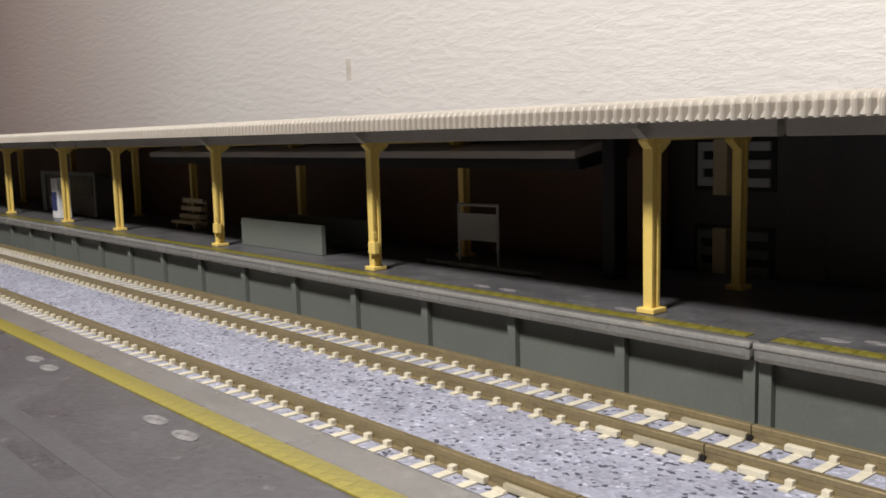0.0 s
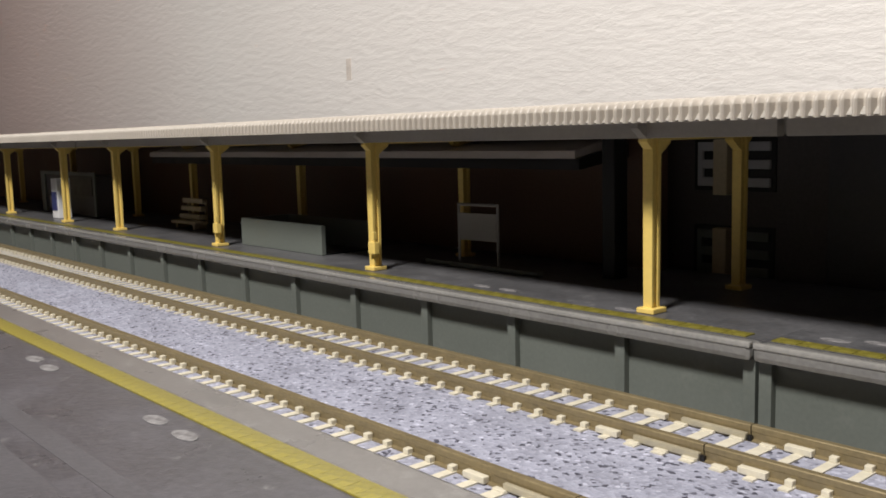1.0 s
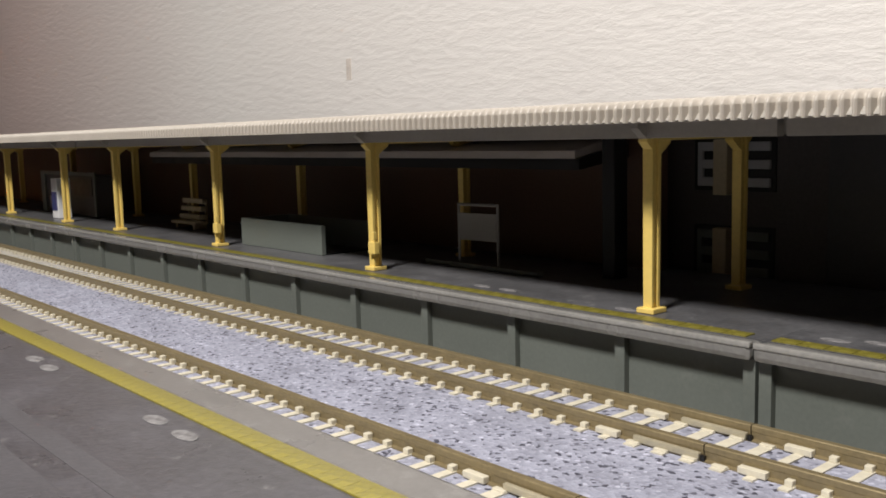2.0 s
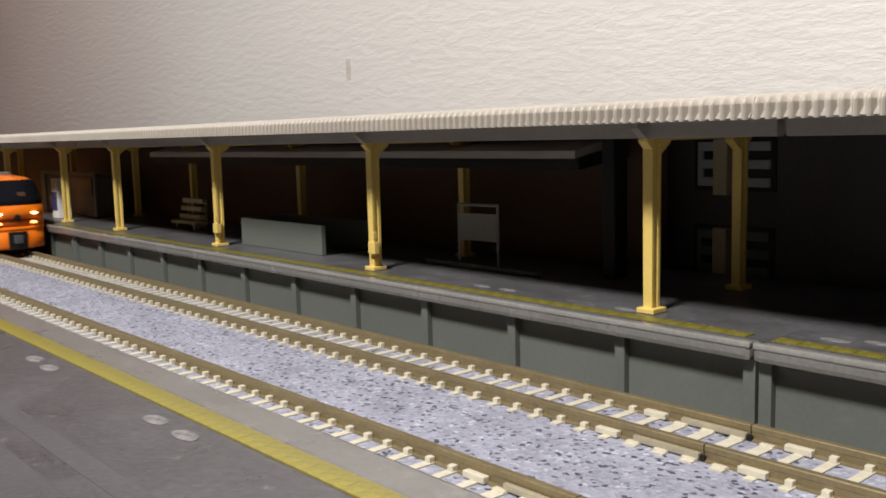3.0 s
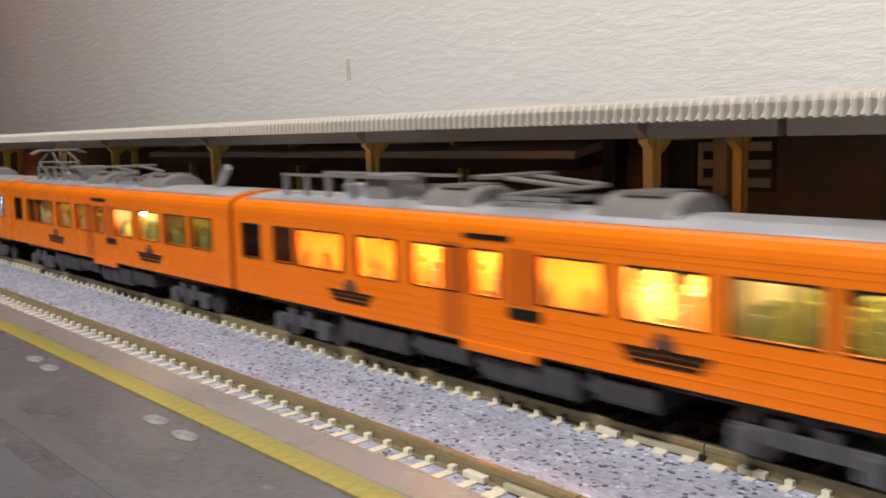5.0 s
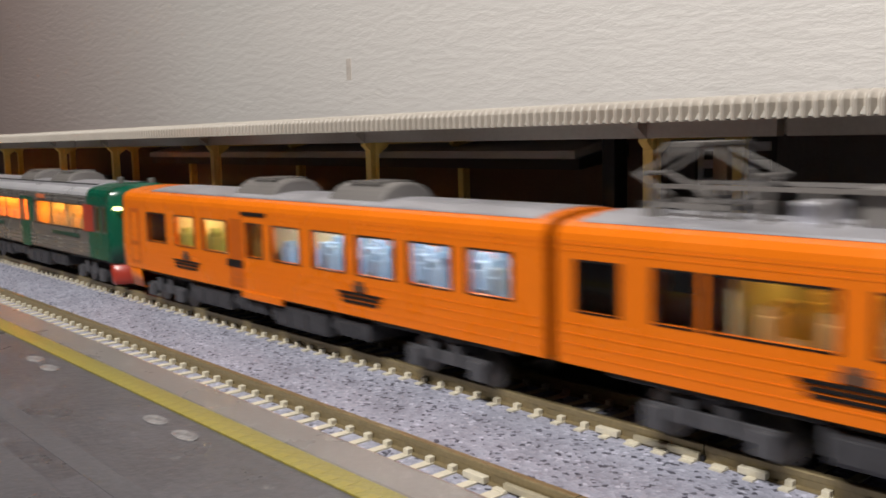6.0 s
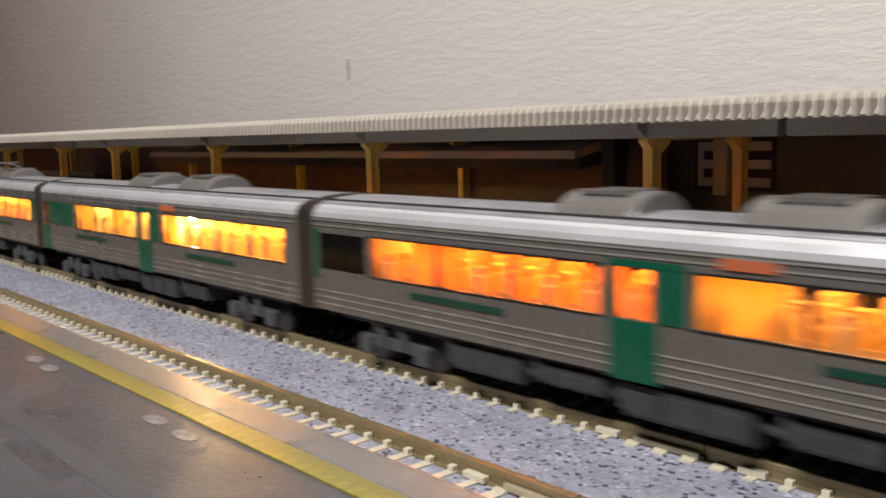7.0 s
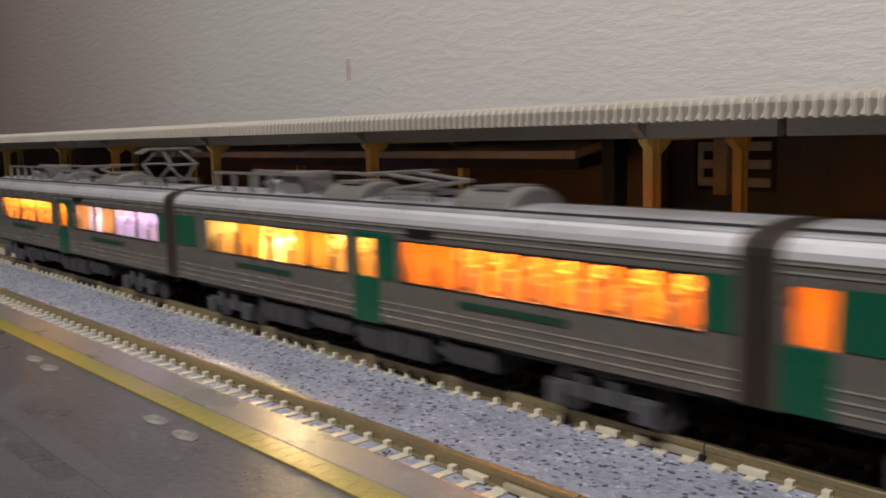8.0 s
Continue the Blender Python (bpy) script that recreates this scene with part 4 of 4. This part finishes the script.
def silver_car(label, kind, zones):
    car = thing("train_car", 0, 0, 0, label, "train car", "silver and green train set")
    u0, u1 = 1.0, 137.0
    lay = {"cab": [(4.0, 17.0), (18.2, 64.0), (66.4, 71.6), (77.3, 115.6), (122.6, 126.6), (127.8, 130.8)],
           "end": [(3.6, 8.0), (27.3, 66.7), (68.6, 74.2), (79.8, 131.0)],
           "power": [(16.5, 64.5), (67.4, 72.6), (78.7, 131.0)],
           "tail": [(18.8, 63.0), (68.8, 75.0), (80.2, 131.4)]}[kind]
    if kind == "cab":
        u1 = 131.8
    dm = {"cab": 69.2, "end": 71.3, "power": 70.2, "tail": 71.8}[kind]
    for s in (-1, 1):
        w = part("side_wall", side_wall(lay, u0, u1, s), M_SILVER, car, "silver-grey car side")
        if s < 0:
            ribs = [(u0, u1, -HALF - 0.12, -HALF, z, z + 0.22) for z in (8.4, 9.5, 10.6)] + [(u0, u1, -HALF - 0.14, -HALF, z, z + 0.22) for z in (21.6, 22.5)]
            part("side_rib", boxes(*ribs), M_RIB_HIGHLIGHT, w)
            part("door", boxes((dm - 3.6, dm + 3.4, -HALF - 0.16, -HALF - 0.02, 7.0, ZW0 - 0.1)), M_GREEN, w, "green door")
            for ja, jb, jz0, jz1 in ((dm - 3.9, dm - 3.0, ZW0, 20.45), (dm + 3.0, dm + 7.2, ZW0, 20.45), (dm - 3.9, dm + 7.2, 20.5, 21.3)):
                part("door_jamb", boxes((ja, jb, -HALF - 0.16, -HALF - 0.02, jz0, jz1)), M_GREEN, w, "green door surround")
            for cu in ((28.2, 47.8), (92, 112)):
                part("lettering_bar", boxes((cu[0], cu[1], -HALF - 0.2, -HALF - 0.02, 12.0, 12.9)), M_GREEN_D, w, "plain green lettering bar")
            for a, b in lay:
                if b - a > 20:
                    part("window_frame", boxes((a - 0.3, b + 0.3, -HALF - 0.1, -HALF, ZW1, ZW1 + 0.25), (a - 0.3, b + 0.3, -HALF - 0.1, -HALF, ZW0 - 0.25, ZW0)), M_BLACK, w)
            part("destination_plate", boxes((80.5, 87, -HALF - 0.22, -HALF - 0.02, 21.3, 22.5)), M_BOARD_LIT if kind in ("cab", "end") else M_BLACK, w, "small destination board")
            if kind == "end":
                part("end_panel", boxes((8.2, 26.4, -HALF - 0.16, -HALF - 0.02, 14.6, 20.6)), M_GREEN, w, "green end panel")
                part("end_door", boxes((2.0, 8.2, -HALF - 0.16, -HALF - 0.02, 7.4, 14.2)), M_GREEN, w, "green end door")
            if kind in ("power", "tail"):
                for pa, pb in ((2.6, 11.4), (131.4, 135.0)):
                    part("end_panel", boxes((pa, pb, -HALF - 0.16, -HALF - 0.02, 14.6, 20.8)), M_GREEN, w, "green end panel")
            if kind == "cab":
                part("end_panel", boxes((1.2, 3.6, -HALF - 0.16, -HALF - 0.02, 13.0, 21.0)), M_GREEN, w, "green end panel")
                part("red_panel", boxes((115.9, 122.4, -HALF - 0.2, -HALF - 0.02, 14.1, 20.8)), M_RED, w, "red panel")
                part("cab_panel", boxes((119.0, 131.8, -HALF - 0.16, -HALF - 0.02, 7.4, 14.0), (119.0, 131.8, -HALF - 0.16, -HALF - 0.02, 20.9, ZT)), M_GREEN, w, "green cab side")
                part("cab_pillar", boxes((126.7, 127.7, -HALF - 0.16, -HALF - 0.02, 14.0, 20.9), (130.9, 131.8, -HALF - 0.16, -HALF - 0.02, 14.0, 20.9)), M_GREEN, w)
    for a, b in lay:
        for s in (-1, 1):
            dark = kind == "cab" and b < 18
            ob = part("window_pane", boxes((a, b, s * (HALF - 0.35) - 0.06, s * (HALF - 0.35) + 0.06, ZW0, ZW1)), M_GLASS_DK if dark else M_GLASS, car)
            ob.visible_shadow = False
        if b - a > 20:
            k = int((b - a) // 12)
            for i in range(1, k):
                m = a + (b - a) * i / k
                part("window_pillar", boxes((m - 0.35, m + 0.35, -HALF + 0.5, -HALF + 0.75, ZW0, ZW1)), M_SILVER, car)
    part("roof", extrude_x(ROOF_PROF, u0, 119.0 if kind == "cab" else u1), M_ROOF_SILVER, car, "pale silver roof")
    band = [(y * 1.02, z + 0.12) for y, z in ROOF_PROF] + [(HALF * 1.02, 7.2), (-HALF * 1.02, 7.2)]
    for ea, eb in ((0.6, 2.4), (135.4, 137.4)):
        if eb < 100 or kind != "cab":
            part("end_band", extrude_x(band, ea, eb), M_END, car, "dark brown car end")
    part("roof_panel", extrude_x([(-8.0, 25.1), (-7.7, 25.35), (-4, 25.98), (0, 26.2), (4, 25.98), (7.7, 25.35), (8.0, 25.1)], u0 + 1.5, 118.5 if kind == "cab" else u1 - 1.5), M_TRAINROOF, car, "grey roof panel")
    for y in (-6.4, 6.4):
        part("roof_ridge", boxes((u0 + 1, 118 if kind == "cab" else u1 - 1, y - 0.25, y + 0.25, 25.4, 25.85)), M_UNDER, car, "dark roof gutter line")
    if kind == "cab":
        part("cab_roof", extrude_x([(y * 1.012, z * 1.002) for y, z in ROOF_PROF], 119.0, 132.0), M_GREEN, car, "green cab roof")
        n = part("nose", nose(131.8, [(7.0, 135.2, 2.6, HALF), (12, 135.4, 2.6, HALF), (20, 135.0, 2.6, HALF), (23.2, 134.6, 2.6, 9.5), (25.0, 133.8, 1.6, 7.6), (26.0, 132.6, 0.5, 3.0)]), M_GREEN, car, "green cab front")
        part("cab_front_glass", boxes((134.8, 135.6, -7.0, 7.0, 14, 23)), M_WIND, n, "black front window")
        part("skirt", nose(130.8, [(1.7, 134.6, 2.2, 8.9), (2.4, 134.9, 2.2, 9.1), (6.9, 134.9, 2.3, 9.3)]), M_RED, n, "red skirt")
        bm = bmesh.new()
        box(bm, 133.4, 134.9, -8.9, -7.2, 19.9, 20.7, bevel=0.2)
        part("headlight", bm, M_HEAD, n, "glowing warm headlight")
        part("antenna", boxes((123.2, 124.8, -3.2, -2.2, 25.6, 27.6), bevel=0.2), M_UNIT, car)
        part("horn", boxes((130.0, 131.8, 1.8, 3.0, 25.4, 27.2), bevel=0.2), M_UNIT, car)
    for e in ([u0] if kind == "cab" else [u0, u1 - 0.6]):
        part("end_wall", boxes((e, e + 0.6, -9.0, 9.0, ZB, ZT), bevel=0.1), M_UNDER, car, "dark end wall")
        g = 137.5 if e > 60 else -0.2
        part("gangway", boxes((g - 0.5, g + 0.7, -6.5, 6.5, 6.5, 24.3), bevel=0.2), M_UNDER, car, "dark brown gangway")
    if kind in ("power", "tail"):
        roof_gear(car)
        roof_unit(car, 52, 63)
        pantograph(car, 74, kind == "tail")
        roof_unit(car, 86, 98)
    else:
        roof_unit(car, 53, 66)
        roof_unit(car, 80, 94)
    for s, u in ((-1, 0.9), (1, 137.1)):
        coupler(car, u - s * 1.5, s)
    underframe(car, 8, 130, [(36, 50, 2.6), (53, 64, 3.6), (67, 84, 2.2), (88, 98, 3.2)])
    bogie(car, 22)
    bogie(car, 116)
    interior(car, zones, 2, 131 if kind == "cab" else 136)
    return car


CARS = [
    orange_car("glossy orange leading train car with black windshield, headlights on", "front", [(24, 78, "pink", "red"), (80, 117, "olive", "green")]),
    orange_car("glossy orange powered train car with pantograph and lit windows", "middle", [(22, 78, "amber", "tan"), (79, 107, "yellow", "tan"), (108, 131, "lemon", "green")]),
    orange_car("glossy orange powered train car with pantograph, dimly lit", "middle", [(26, 78, "olive", "tan"), (80, 106, "lemon", "green"), (107, 132, "olive", "green")]),
    orange_car("glossy orange trailing cab car with pale interior light", "rear", [(28, 55.5, "lemon", "green"), (60, 68.5, "dim", "tan"), (69.6, 132, "pale", "blue")]),
    silver_car("silver train car with green cab and red skirt, lit orange inside", "cab", [(18, 76, "ember", "tan"), (77, 100, "honey", "tan"), (101, 115, "honey", "tan"), (118, 130, "dim", "tan")]),
    silver_car("silver train car with green end panel, lit yellow inside", "end", [(2.2, 10, "orange", "tan"), (27, 78, "yellow", "tan"), (79, 132, "amber", "tan")]),
    silver_car("silver powered train car with pantograph, lit yellow and orange", "power", [(16, 76, "yellow", "tan"), (77, 132, "orange", "tan")]),
    silver_car("silver powered train car with pantograph, lit amber and violet", "tail", [(16, 76, "amber", "tan"), (80, 132, "violet", "white")]),
]

# the bare lamps that light the cars from inside
for idx, lu, lz, lr, lm in ((5, 86.5, 19.4, 0.37, M_LED), (6, 41.5, 20.5, 0.5, M_LED), (1, 99.0, 20.5, 0.26, M_LED), (2, 88.0, 19.4, 0.6, M_LED_DIM), (7, 92.0, 20.5, 0.6, M_LED_DIM),
                            (0, 30.5, 19.4, 0.2, M_LED_DIM), (0, 49.5, 19.4, 0.2, M_LED_DIM), (3, 31.5, 19.8, 0.25, M_LED_DIM)):
    led(CARS[idx], lu, -5.5, lz, lr, lm)
raised_pantograph(CARS[2], 16.5)
raised_pantograph(CARS[7], 118.0)
arrester = bmesh.new()
rod(arrester, (115.5, 0, 25.8), (119.8, 0, 30.4), 1.0)
part("lightning_arrester", arrester, M_UNIT, CARS[2], "slanted grey arrester")
near_glow_sheets(CARS[1], ((22.8, 37.0, 14.0), (41, 51, 15.5), (80.5, 91, 14.0)))
near_glow_sheets(CARS[4], ((77.3, 87, 14.0), (28, 36, 14.0)))
near_glow_sheets(CARS[5], ((79.8, 86, 14.0), (27.3, 38, 14.0), (50, 58, 15.5)))
near_glow_sheets(CARS[6], ((79, 90, 14.0), (28, 36, 14.0), (48, 58, 14.5)))
near_glow_sheets(CARS[7], ((80.2, 88, 14.0), (97, 104, 14.0)))


def motions():
    """The train runs through at a steady 0.22 m/s."""
    gap = [(0.0, -1132.0), (1.0, -910.5), (2.0, -689.0), (3.0, -467.0), (4.0, -245.5), (5.2, 21.5), (6.3, 263.5), (7.0, 417.5), (8.0, 640.5)]
    for i, car in enumerate(CARS):
        walk(car, [(t, pose((s - PITCH_CAR * i) * MM, TRACK_Y * MM, 0)) for t, s in gap])


motions()
